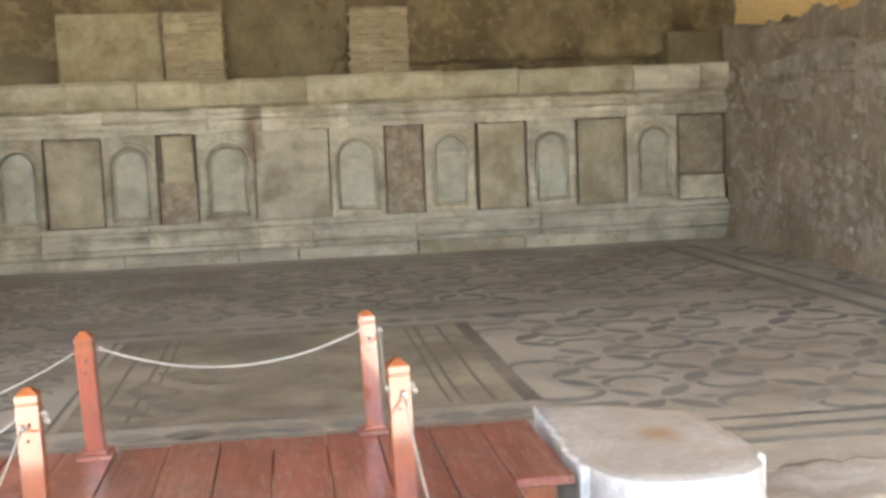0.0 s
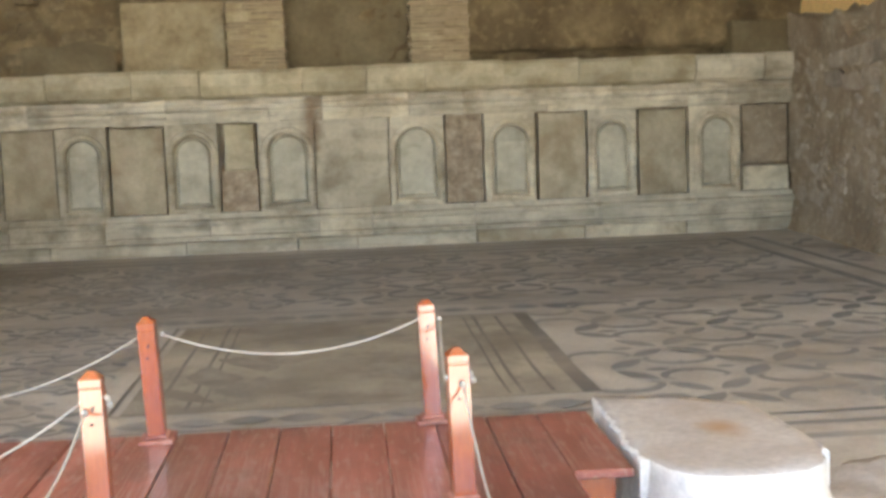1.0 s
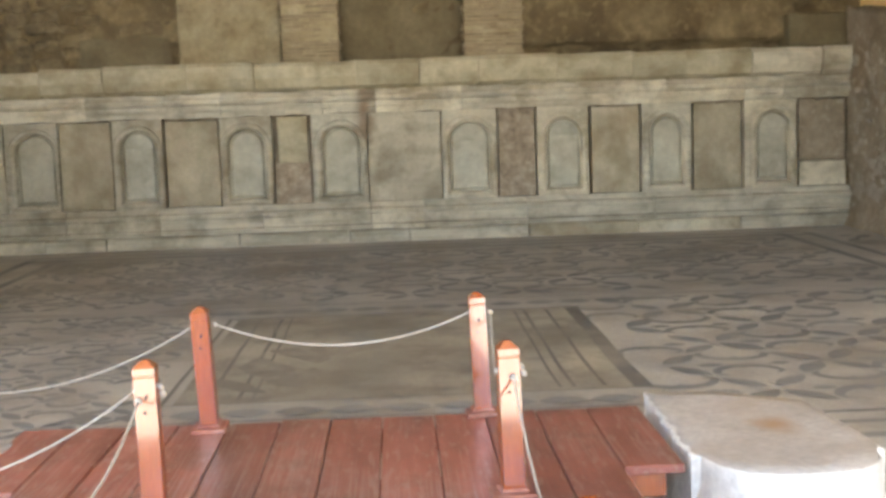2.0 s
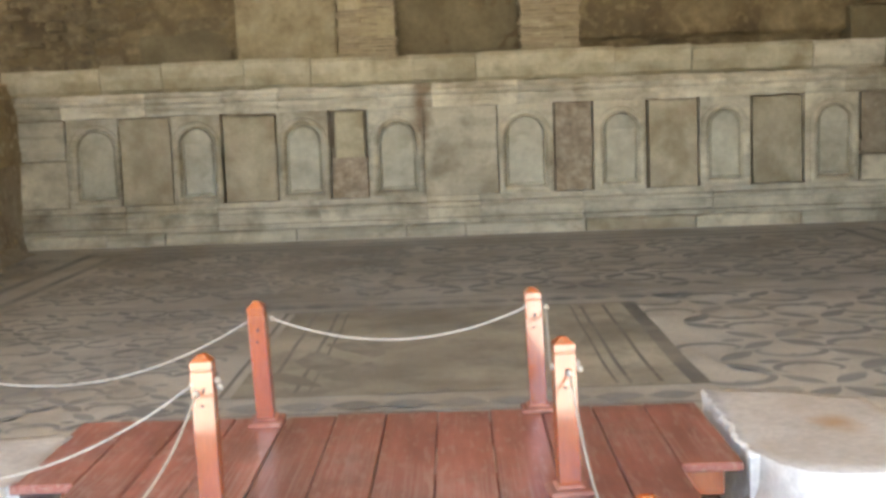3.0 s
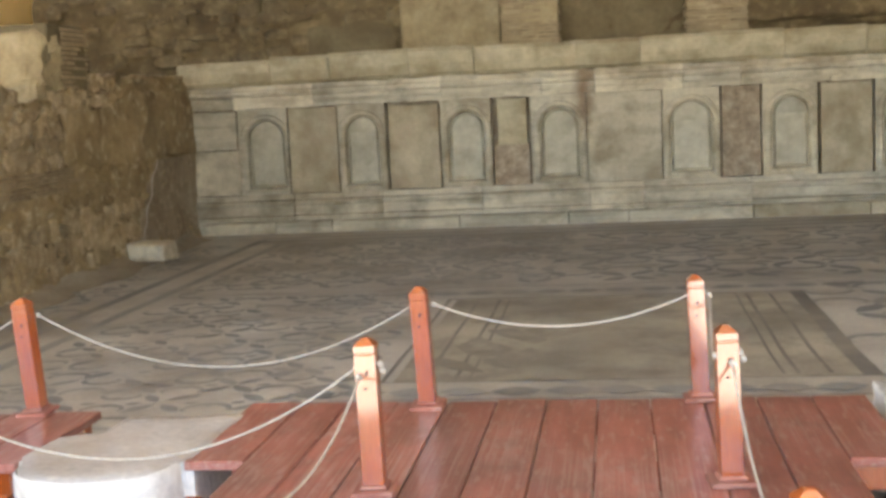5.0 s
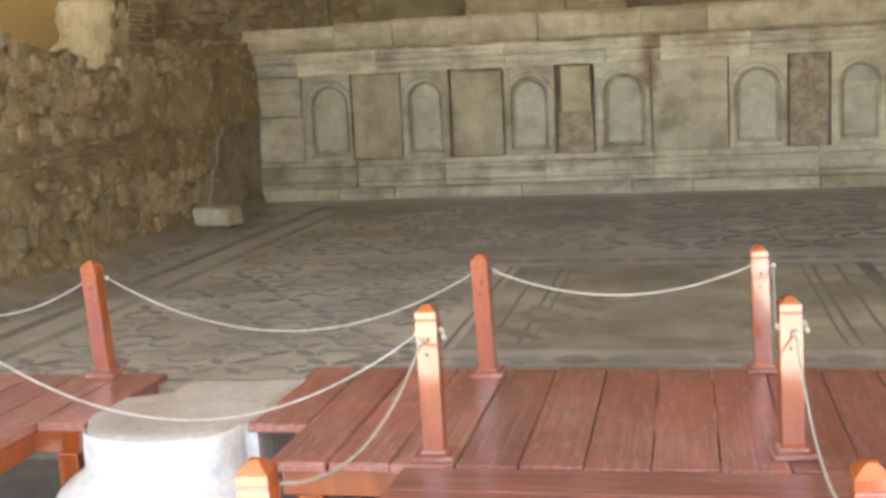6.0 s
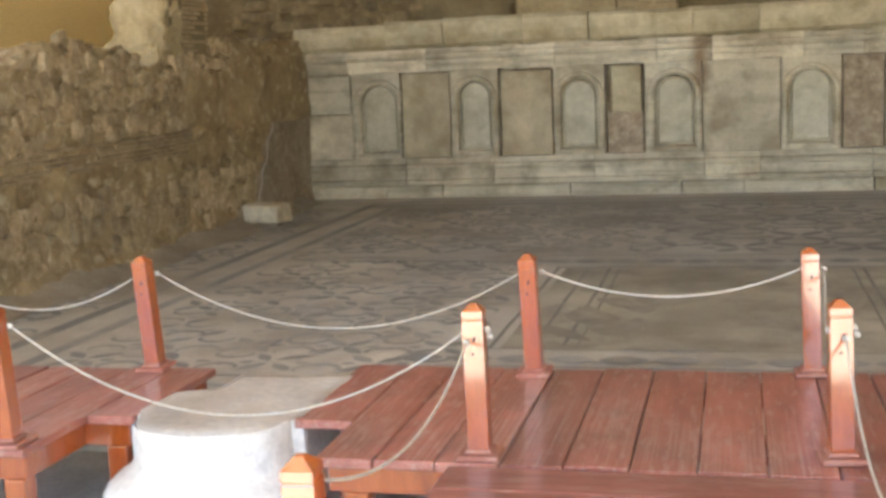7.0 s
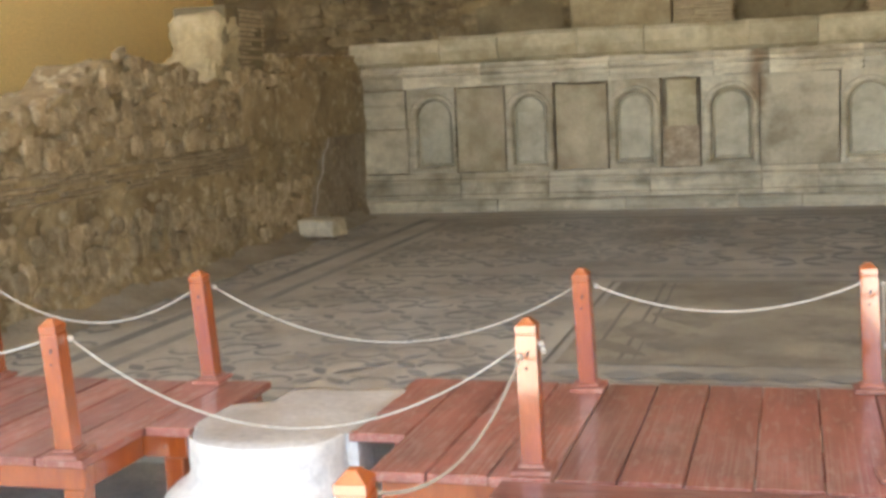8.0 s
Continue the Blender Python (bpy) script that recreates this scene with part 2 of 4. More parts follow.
def part(name, bm, material, parent=None, label="", smooth=False, kind=""):
    ob = new(name, mesh_of(name, bm, material, smooth))
    ob.parent = parent
    return tagged(ob, label, kind=kind)


def thing(name, label, category, place=(0, 0, 0), group="", kind=""):
    ob = new(name)
    ob.location = place
    ob.empty_display_size = 0.1
    return tagged(ob, label, category, group, kind)


def box(x0, x1, y0, y1, z0, z1, bevel=0.006, worn=0.0, bm=None):
    bm = bm or bmesh.new()
    v = [bm.verts.new((x, y, z)) for x in (x0, x1) for y in (y0, y1) for z in (z0, z1)]
    fs = [bm.faces.new([v[i] for i in q]) for q in ((0, 1, 3, 2), (4, 6, 7, 5), (0, 4, 5, 1), (2, 3, 7, 6), (0, 2, 6, 4), (1, 5, 7, 3))]
    if worn:
        for q in v:
            q.co += Vector([random.uniform(-worn, worn) for _ in range(3)])
    if bevel:
        es = list({e for f in fs for e in f.edges})
        bmesh.ops.bevel(bm, geom=es, offset=bevel, segments=1, affect="EDGES")
    return bm


def profile_block(x0, x1, profile, worn=0.004):
    """A moulded course stone: the outline (y, z) drawn out along x."""
    bm = bmesh.new()
    cuts = max(2, int((x1 - x0) / 0.25) + 1)
    rings = []
    for i in range(cuts + 1):
        x = x0 + (x1 - x0) * i / cuts
        rings.append([bm.verts.new((x + random.uniform(-worn, worn) * (0 < i < cuts), y + random.uniform(-worn, worn), z + random.uniform(-worn, worn))) for y, z in profile])
    k = len(profile)
    for a, b in zip(rings, rings[1:]):
        for j in range(k):
            bm.faces.new((a[j], a[(j + 1) % k], b[(j + 1) % k], b[j]))
    bm.faces.new(rings[0])
    bm.faces.new(rings[-1][::-1])
    return bm


def skin(loops, cap_first=False, cap_last=False, closed=True):
    bm = bmesh.new()
    rows = [[bm.verts.new(p) for p in loop] for loop in loops]
    k = len(rows[0])
    for a, b in zip(rows, rows[1:]):
        for j in range(k if closed else k - 1):
            bm.faces.new((a[j], a[(j + 1) % k], b[(j + 1) % k], b[j]))
    if cap_first:
        bm.faces.new(rows[0])
    if cap_last:
        bm.faces.new(rows[-1][::-1])
    return bm


def rough_sheet(us, vs, place, closed=False):
    """A sheet of quads over the numbers us and vs; place(u, v) gives each corner."""
    bm = bmesh.new()
    rows = [[bm.verts.new(place(u, v)) for v in vs] for u in us]
    for a, b in zip(rows, rows[1:]):
        for j in range(len(vs) - 1):
            bm.faces.new((a[j], b[j], b[j + 1], a[j + 1]))
    return bm


def steps(a, b, size):
    n = max(1, round((b - a) / size))
    return [a + (b - a) * i / n for i in range(n + 1)]


def bumpy(p, cell, deep):
    """Height of a rubble face: rounded stones between sunk joints, and a finer roughness."""
    q = Vector(p) / cell
    q += 0.35 * noise.noise_vector(q * 1.3) + 0.12 * noise.noise_vector(q * 4)
    d = noise.voronoi(q)[0]
    stone = min(1.0, (d[1] - d[0]) * 3.0)
    level = noise.cell(q * 0.9)
    return deep * (stone * (0.6 + 0.5 * level) - 0.5) + 0.7 * deep * noise.fractal(q * 0.6, 1.0, 2.0, 4) + 0.25 * deep * noise.fractal(q * 4, 1, 2, 2)


# ---------------------------------------------------------------- ground and mosaic floor
YF = 18.53            # face of the marble wall
ground_bm = rough_sheet([-600, -60, -12, -9, -6, -4, -2, 0, 2, 4, 6, 9, 12, 60, 600], [-600, -60, -12, -6, -3, 0, 2, 3, 4, 5, 6, 6.2, 25, 60, 600],
                        lambda x, y: (x, y, -0.16 + (0.02 * noise.noise(Vector((x, y, 0))) if abs(x) < 10 else 0)))
ground = tagged(part("ground", ground_bm, EARTH), "grey gravelly earth around the ruin", "ground", kind="structure")

floor = tagged(part("floor", box(-7.2, 7.4, 6.02, 19.3, -0.3, 0.0, 0.01), MOSAIC), "worn grey and beige Roman mosaic floor", "floor", kind="structure")


def strip(name, x0, x1, y0, y1, material, lift=0.004):
    """A band of tesserae laid into the floor, with a slightly wavering edge."""
    bm = bmesh.new()
    long_x = x1 - x0 > y1 - y0
    pts = steps(x0, x1, 0.3) if long_x else steps(y0, y1, 0.3)
    ra, rb = [], []
    for q in pts:
        w = 0.012 * noise.noise(Vector((q * 1.3, x0 + y0, 1)))
        ra.append(bm.verts.new((q, y0 + w, lift) if long_x else (x0 + w, q, lift)))
        rb.append(bm.verts.new((q, y1 + w, lift) if long_x else (x1 + w, q, lift)))
    for i in range(len(pts) - 1):
        bm.faces.new((ra[i], ra[i + 1], rb[i + 1], rb[i]))
    return part(name, bm, material, floor)


# the worn central picture with its bands
PX0, PX1, PY0, PY1 = -1.66, 1.66, 8.0, 11.5
strip("panel_ground", PX0 + 0.1, PX1 - 0.1, PY0 + 0.02, PY1 - 0.04, MOSAIC_WORN, 0.004)
for sx in (-1, 1):
    for a, b in ((1.53, 1.66) if sx > 0 else (1.62, 1.65), (1.33, 1.36), (1.12, 1.15), (1.03, 1.05)):
        x0, x1 = sorted((sx * a, sx * b))
        strip("dark_band", x0, x1, PY0 + (0 if a > 1.5 else 0.1), PY1 - (0 if a > 1.5 else 0.12), MOSAIC_BAND, 0.0065)
for y0, y1 in ((PY0 - 0.01, PY0 + 0.012), (PY1 - 0.05, PY1)):
    strip("dark_band", -1.66, 1.66, y0, y1, MOSAIC_BAND, 0.009)
for x, y, w, h, turn in ((-1.0, 9.0, 0.16, 0.5, 20), (-0.75, 8.7, 0.1, 0.35, -15), (-0.85, 9.6, 0.12, 0.4, 35), (0.35, 9.0, 0.2, 0.14, 0), (0.55, 8.8, 0.14, 0.12, 10), (0.9, 9.7, 0.09, 0.5, -8), (0.75, 10.2, 0.12, 0.3, 14), (-0.2, 10.5, 0.4, 0.12, 4), (-1.2, 8.5, 0.1, 0.3, 40)):
    bm = bmesh.new()
    ring = [(k, 1 + 0.45 * noise.noise(Vector((math.cos(k) * 1.7 + x * 5, math.sin(k) * 1.7, y)))) for k in steps(0, 2 * math.pi, math.pi / 9)[:-1]]
    bm.faces.new([bm.verts.new((w * r * math.cos(k), h * r * math.sin(k), 0)) for k, r in ring])
    part("worn_figure", bm, MOSAIC_FADED, floor).matrix_basis = pose(x, y, 0.0105 + 0.0009 * w * 10 + 0.0004 * turn / 10, 0, 0, turn)
# pale band that frames the field beyond the picture
for x0, x1, y0, y1 in ((-4.4, 5.1, 12.02, 12.16), (-4.4, 5.1, 12.32, 12.4)):
    strip("pale_band", x0, x1, y0, y1, MOSAIC, 0.0135)
# the pale and dark bands that run along the side walls, the back and the front
for x0, x1, m in ((-5.3, -5.16, MOSAIC_DARK), (-4.86, -4.74, MOSAIC_DARK), (5.42, 5.56, MOSAIC_DARK), (5.84, 5.96, MOSAIC_DARK)):
    strip("dark_band", x0, x1, 6.6, 17.4, m)
for y0, y1 in ((6.55, 6.66), (6.86, 6.94), (7.12, 7.18), (17.1, 17.25), (17.55, 17.65)):
    strip("dark_band", -5.3, 5.96, y0, y1, MOSAIC_DARK, 0.006)
for y0, y1 in ((7.5, 7.53), (12.2, 12.24)):
    strip("dark_band", -1.9, 1.9, y0, y1, MOSAIC_DARK, 0.006)


def pelta_mesh():
    """A dark shield shape: a crescent with incurling tips and a small cusp inside its back."""
    bm = bmesh.new()
    last = None
    for a in steps(-0.3, math.pi + 0.3, (math.pi + 0.6) / 26):
        mid = math.exp(-((a - math.pi / 2) / 0.15) ** 2)
        tip = max(0.0, abs(a - math.pi / 2) - math.pi / 2) / 0.3
        full = max(0.0, math.sin((a + 0.3) / (math.pi + 0.6) * math.pi))
        w = 0.034 + 0.07 * full ** 1.2 + 0.05 * mid
        r = 1 - 0.2 * tip
        pair = [bm.verts.new((math.cos(a) * 0.275 * r, math.sin(a) * 0.27 * r, 0)), bm.verts.new((math.cos(a) * (0.275 * r - w), math.sin(a) * (0.27 * r - w), 0))]
        if last:
            bm.faces.new((last[0], pair[0], pair[1], last[1]))
        last = pair
    return bm


def leaf_mesh(long=0.215, wide=0.082):
    bm = bmesh.new()
    top = [(long * t, wide * math.cos(t * math.pi / 2) ** 0.9, 0) for t in steps(-1, 1, 0.25)]
    up = [bm.verts.new(p) for p in top]
    low = [up[0]] + [bm.verts.new((x, -y, 0)) for x, y, z in top[1:-1]] + [up[-1]]
    for i in range(len(up) - 1):
        f = list(dict.fromkeys((up[i], up[i + 1], low[i + 1], low[i])))
        if len(f) > 2:
            bm.faces.new(f[::-1])
    return bm


motifs = [mesh_of("pelta", pelta_mesh(), MOSAIC_DARK), mesh_of("leaf", leaf_mesh(), MOSAIC_DARK), mesh_of("lozenge", leaf_mesh(0.095, 0.055), MOSAIC_DARK)]
spots = []
PX, PY = 1.18, 0.82       # crosses of four leaves, a shield above and below each
for i in range(-2, 7):
    for j in range(-2, 11):
        spots.append((1.87 + i * PX + (0.57 if j % 2 else 0), 8.62 + j * PY, 1.0))
# a finer field on the other side of the picture
for i in range(-12, 2):
    for j in range(-4, 20):
        spots.append((-0.9 + i * PX * 0.6 + (0.35 if j % 2 else 0), 8.5 + j * PY * 0.6, 0.6))
spots.sort(key=lambda q: q[1] + 0.35 * abs(q[0]))


def on_field(x, y):
    """True where the all-over pattern runs: not in the picture, its borders or the side bands."""
    return 7.3 < y < 16.95 and -6.0 < x < 6.5 and not (abs(x) < 1.84 and y < 12.1) and not (11.95 < y < 12.5 and -4.4 < x < 5.1) and not -5.5 < x < -4.6 and not 5.25 < x < 6.1


rest = bmesh.new()
placed = 0
for x, y, k in spots:
    marks = [(motifs[0], x, y + 0.56 * k, 0), (motifs[0], x, y - 0.42 * k, 180), (motifs[2], x - 0.33 * k, y, 0), (motifs[2], x + 0.33 * k, y, 0)]
    marks += [(motifs[1], x + sx * 0.165 * k, y + sy * 0.2 * k, sx * sy * 50) for sx in (-1, 1) for sy in (-1, 1)]
    for lift, (me, mx, my, mt) in enumerate(marks):
        if not on_field(mx, my) or (mx < -0.6) != (k < 1) or random.random() < (0.06 if k == 1 else 0.16):
            continue
        size = k * random.uniform(0.9, 1.1)
        m = pose(mx + random.uniform(-0.02, 0.02), my + random.uniform(-0.02, 0.02), 0.003 + 0.0012 * lift, 0, 0, mt + random.uniform(-7, 7)) @ Matrix.Diagonal((size, size * random.uniform(0.92, 1.08), 1, 1))
        placed += 1
        if placed <= 290:
            ob = new(me.name, me)
            ob.parent, ob.matrix_basis = floor, m
        else:
            k0 = len(rest.verts)
            rest.from_mesh(me)
            rest.verts.ensure_lookup_table()
            for v in rest.verts[k0:]:
                v.co = m @ v.co
far_me = bpy.data.meshes.new("far_motifs")
rest.to_mesh(far_me)
rest.free()
far_me.materials.append(MOSAIC_DARK)
far_ob = new("far_motifs", far_me)
far_ob.parent = floor
tagged(far_ob, kind="stuff")
# leaf row in front of the picture and spindles in the side strips
for i in range(13):
    for y, turn in ((7.70, 0), (11.8, 0)):
        ob = new("leaf", motifs[1])
        ob.parent, ob.matrix_basis = floor, pose(-2.05 + i * 0.34, y, 0.012, 0, 0, turn + random.uniform(-5, 5)) @ Matrix.Diagonal((0.78, 1.4, 1, 1))

# ---------------------------------------------------------------- marble wall
wall = thing("wall_north", "weathered marble wall with arched niches and panels", "wall", (0, YF, 0), kind="structure")


def onto_wall(name, bm, material, label="", smooth=False):
    bmesh.ops.translate(bm, verts=bm.verts, vec=(0, -YF, 0))
    return part(name, bm, material, wall, label, smooth)


onto_wall("core", box(-6.6, 7.0, YF + 0.26, YF + 0.55, 0, 2.3, 0), RUBBLE_DARK)
CROWN = [-6.72, -5.24, -4.31, -3.08, -2.09, -0.57, 0.38, 1.26, 2.44, 3.59, 4.39, 5.40, 6.47, 6.95]
for i, (a, b) in enumerate(zip(CROWN, CROWN[1:])):
    z1 = 2.73 + random.uniform(-0.015, 0.015) - (0.06 if i == 0 else 0)
    out = random.uniform(-0.035, 0.03)
    onto_wall("crown_block", profile_block(a + random.uniform(0.002, 0.009), b - random.uniform(0.002, 0.009), [(YF + 0.5, 2.32), (YF - 0.06 + out, 2.31), (YF - 0.13 + out, 2.36), (YF - 0.19 + out, 2.50), (YF - 0.20 + out, z1 - 0.06), (YF - 0.15 + out, z1), (YF + 0.5, z1)], 0.009),
              MARBLE_YELLOW if i < 11 else MARBLE)
ARCHI = [-6.68, -5.9, -4.62, -3.42, -2.62, -1.1, -0.3, 1.0, 1.82, 3.1, 4.1, 5.3, 5.9, 6.95]
for i, (a, b) in enumerate(zip(ARCHI, ARCHI[1:])):
    o = random.uniform(-0.012, 0.012)
    onto_wall("architrave_block", profile_block(a + random.uniform(0.001, 0.008), b - 0.002, [(YF + 0.4, 1.95), (YF - 0.05 + o, 1.95), (YF - 0.055 + o, 2.03), (YF - 0.09 + o, 2.04), (YF - 0.095 + o, 2.12), (YF - 0.15 + o, 2.15), (YF - 0.16 + o, 2.20), (YF - 0.09 + o, 2.24), (YF - 0.06 + o, 2.30), (YF + 0.4, 2.305)], 0.012),
              random.choice((MARBLE_GREY, MARBLE)))
SILL = [-6.62, -5.0, -3.6, -2.05, -0.42, 0.38, 1.95, 3.9, 5.4, 6.95]
for i, (a, b) in enumerate(zip(SILL, SILL[1:])):
    o = random.uniform(-0.01, 0.01)
    onto_wall("sill_block", profile_block(a + 0.006, b - 0.006, [(YF + 0.4, 0.20), (YF - 0.16 + o, 0.20), (YF - 0.17 + o, 0.26), (YF - 0.11 + o, 0.285), (YF - 0.11 + o, 0.42), (YF - 0.15 + o, 0.445), (YF - 0.15 + o, 0.49), (YF - 0.07 + o, 0.53), (YF - 0.06 + o, 0.60), (YF + 0.4, 0.605)], 0.007),
              random.choice((MARBLE_GREY, MARBLE_GREY, MARBLE)))
PLINTH = [-6.6, -5.3, -4.4, -2.41, -0.75, 0.15, 1.96, 3.62, 5.2, 6.95]
for i, (a, b) in enumerate(zip(PLINTH, PLINTH[1:])):
    o = random.uniform(-0.012, 0.012)
    onto_wall("plinth_block", profile_block(a + 0.010, b - 0.010, [(YF + 0.4, -0.05), (YF - 0.20 + o, -0.05), (YF - 0.20 + o, 0.15), (YF - 0.17 + o, 0.19), (YF + 0.4, 0.19)], 0.009),
              PINK if i in (6, ) else random.choice((MARBLE, MARBLE_GREY)))


def niche(x0, x1, o0, o1, z0, z1, spring_top, material, head):
    """A stone frame with a round-headed sunk field: stepped arch moulding, reveal and back."""
    w, cx = (o1 - o0) / 2, (o0 + o1) / 2
    zb = 0.70
    zs = spring_top - w

    def outline(g):
        pts = [(cx - w - g, zb - g + (zs - zb + g) * t) for t in (0, 0.33, 0.66)]
        pts += [(cx - (w + g) * math.cos(a), zs + (w + g) * math.sin(a)) for a in steps(0, math.pi, math.pi / 14)]
        pts += [(cx + w + g, zs - (zs - zb + g) * t) for t in (0.34, 0.67, 1)]
        pts += [(cx + (w + g) * t, zb - g) for t in (0.5, 0, -0.5)]
        return pts

    def fitted(g):
        return [(min(max(x, x0 + 0.01), x1 - 0.01), z) for x, z in outline(g)]

    base = outline(0.0)
    rect = []
    for i, (x, z) in enumerate(base):
        if i < 3:
            rect.append((x0, z if i else z0))
        elif i < 18:
            a = math.atan2(z - zs, x - cx)
            k = min(((x1 if x > cx else x0) - cx) / math.cos(a) if abs(math.cos(a)) > 0.05 else 9, (z1 - zs) / math.sin(a) if math.sin(a) > 0.05 else 9)
            rect.append((cx + k * math.cos(a), zs + k * math.sin(a)))
        elif i < 21:
            rect.append((x1, z if i < 20 else z0))
        else:
            rect.append((cx + (x1 - x0) / 2 * (0.5, 0, -0.5)[i - 21], z0))
    for cxr in (x0, x1):
        k = min(range(3, 18), key=lambda i: abs(rect[i][0] - cxr) + abs(rect[i][1] - z1))
        rect[k] = (cxr, z1)
    front = YF - 0.03 + random.uniform(-0.012, 0.012)

    def at(pts, y):
        return [(x, y, z) for x, z in pts]

    sunk = front + random.uniform(0.07, 0.1)
    loops = [at(rect, YF + 0.25), at(rect, front), at(fitted(0.112), front), at(fitted(0.106), front + 0.012), at(fitted(0.096), front + 0.012), at(fitted(0.088), front - 0.014), at(fitted(0.045), front - 0.026), at(fitted(0.018), front - 0.012),
             at(outline(0.0), front + 0.012), at(outline(-0.006), sunk + 0.03), at(outline(-0.02), sunk + 0.05)]
    f = onto_wall("niche_frame", skin(loops), material)
    back = skin([at(outline(-0.004), sunk + 0.1), at(outline(-0.012), sunk + 0.045), at(outline(-0.032), sunk + 0.03), at(outline(-0.055), sunk + 0.004), at(outline(-0.09), sunk)], cap_last=True)
    bmesh.ops.translate(back, verts=back.verts, vec=(0, -YF, 0))
    part("niche_back", back, NICHE_GREY, f, "smooth pale grey sunk field")
    if head:
        arc = [(cx - (w - 0.05) * math.cos(a), zs + 0.02 + (w - 0.05) * math.sin(a)) for a in steps(0, math.pi, math.pi / 12)]
        shell = skin([at(arc, sunk + 0.01), at(arc, sunk - 0.018)], cap_last=True)
        bmesh.ops.translate(shell, verts=shell.verts, vec=(0, -YF, 0))
        part("niche_head", shell, NICHE_GREY, f)


# frame edges and sunk fields
NICHES = [(-5.87, -5.06, -5.72, -5.12), (-4.27, -3.50, -4.15, -3.62), (-2.67, -1.87, -2.55, -1.99), (-1.29, -0.44, -1.14, -0.55), (0.68, 1.53, 0.79, 1.41),
          (2.12, 2.92, 2.27, 2.81), (3.72, 4.50, 3.86, 4.38), (5.30, 6.13, 5.50, 6.02)]
for i, (x0, x1, o0, o1) in enumerate(NICHES):
    niche(x0 + 0.012, x1 - 0.012, o0, o1, 0.605, 1.945, 1.76, MARBLE if i % 3 else MARBLE_GREY, i in (0, 1, 4, 5, 7))


def panel(x0, x1, z0, z1, material, back=0.035, gap=0.014, worn=0.006):
    """A slab with chipped, slightly wandering edges and an open joint round it."""
    a, b = x0 + gap * random.uniform(0.3, 1.3), x1 - gap * random.uniform(0.2, 1.2)
    c, d = z0 + gap * 0.4, z1 - gap * random.uniform(0.2, 1.2)
    nx, nz = max(3, int((b - a) / 0.07)), max(3, int((d - c) / 0.07))
    rim = [(a + (b - a) * i / nx, c, 0, 1) for i in range(nx)] + [(b, c + (d - c) * i / nz, -1, 0) for i in range(nz)]
    rim += [(b - (b - a) * i / nx, d, 0, -1) for i in range(nx)] + [(a, d - (d - c) * i / nz, 1, 0) for i in range(nz)]
    tilt = random.uniform(-0.006, 0.006)

    def ring(inset, y):
        pts = []
        for x, z, ix, iz in rim:
            chip = inset + worn * 1.8 * max(0, noise.fractal(Vector((x * 9, z * 9, x0)), 1, 2, 3) + 0.3)
            pts.append((x + ix * chip, y + tilt * (x - a) + 0.004 * noise.noise(Vector((x * 4, z * 4, 2))), z + iz * chip))
        return pts

    bm = skin([ring(0, YF + 0.25), ring(0, YF + back + 0.008), ring(0.009, YF + back)], cap_last=True)
    onto_wall("panel", bm, material)


panel(-6.85, -5.89, 1.32, 1.945, MARBLE_GREY, 0.02, 0.01)
panel(-6.85, -5.875, 0.605, 1.32, MARBLE, 0.004, 0.004, 0.003)
panel(-5.06, -4.28, 0.605, 1.93, PINK, 0.008, 0.006, 0.005)
panel(-3.49, -2.68, 0.605, 1.915, PINK, 0.014, 0.010, 0.005)
panel(-1.79, -1.33, 1.22, 1.93, MARBLE_YELLOW, 0.005, 0.004)
panel(-1.86, -1.30, 0.605, 1.25, BRECCIA, 0.03, 0.003, 0.005)
panel(-0.435, 0.675, 0.605, 1.947, MARBLE, -0.005, 0.002, 0.002)
panel(1.54, 2.115, 0.605, 1.945, BRECCIA, 0.02, 0.003, 0.005)
panel(2.96, 3.71, 0.605, 1.93, PINK, 0.014, 0.009, 0.005)
panel(4.53, 5.29, 0.605, 1.925, PINK, 0.03, 0.010, 0.005)
panel(6.16, 6.92, 1.02, 1.945, RUBBLE_DARK, 0.07, 0.01, 0.015)
panel(6.16, 6.92, 0.605, 1.0, MARBLE, 0.03, 0.01)

# ---------------------------------------------------------------- masonry above the marble
upper = thing("wall_upper", "rough ochre mortar and rubble wall above the marble", "wall", (0, YF + 0.5, 0), kind="structure")
UY = YF + 0.62


def upper_face(x, z):
    return (x, UY + 0.05 * noise.fractal(Vector((x * 0.8, 3, z * 0.8)), 1, 2, 4) - bumpy((x, 0, z), 0.26, 0.07) - UY + 0.12, z)


sheet = rough_sheet(steps(-9.4, 7.35, 0.08), steps(2.2, 5.6, 0.08), upper_face)
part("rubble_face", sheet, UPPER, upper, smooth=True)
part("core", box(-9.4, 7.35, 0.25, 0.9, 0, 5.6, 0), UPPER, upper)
part("plaster_panel", box(-3.28, -1.72, 0.0, 0.3, 2.55, 3.80, 0.02, 0.02), PIER_PLASTER, upper, "smooth patch of old ochre plaster")
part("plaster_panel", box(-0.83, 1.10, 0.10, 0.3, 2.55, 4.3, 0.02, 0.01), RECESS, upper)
part("plaster_panel", box(6.04, 7.3, -0.35, 0.3, 2.4, 3.25, 0.02, 0.02), PLASTER, upper)
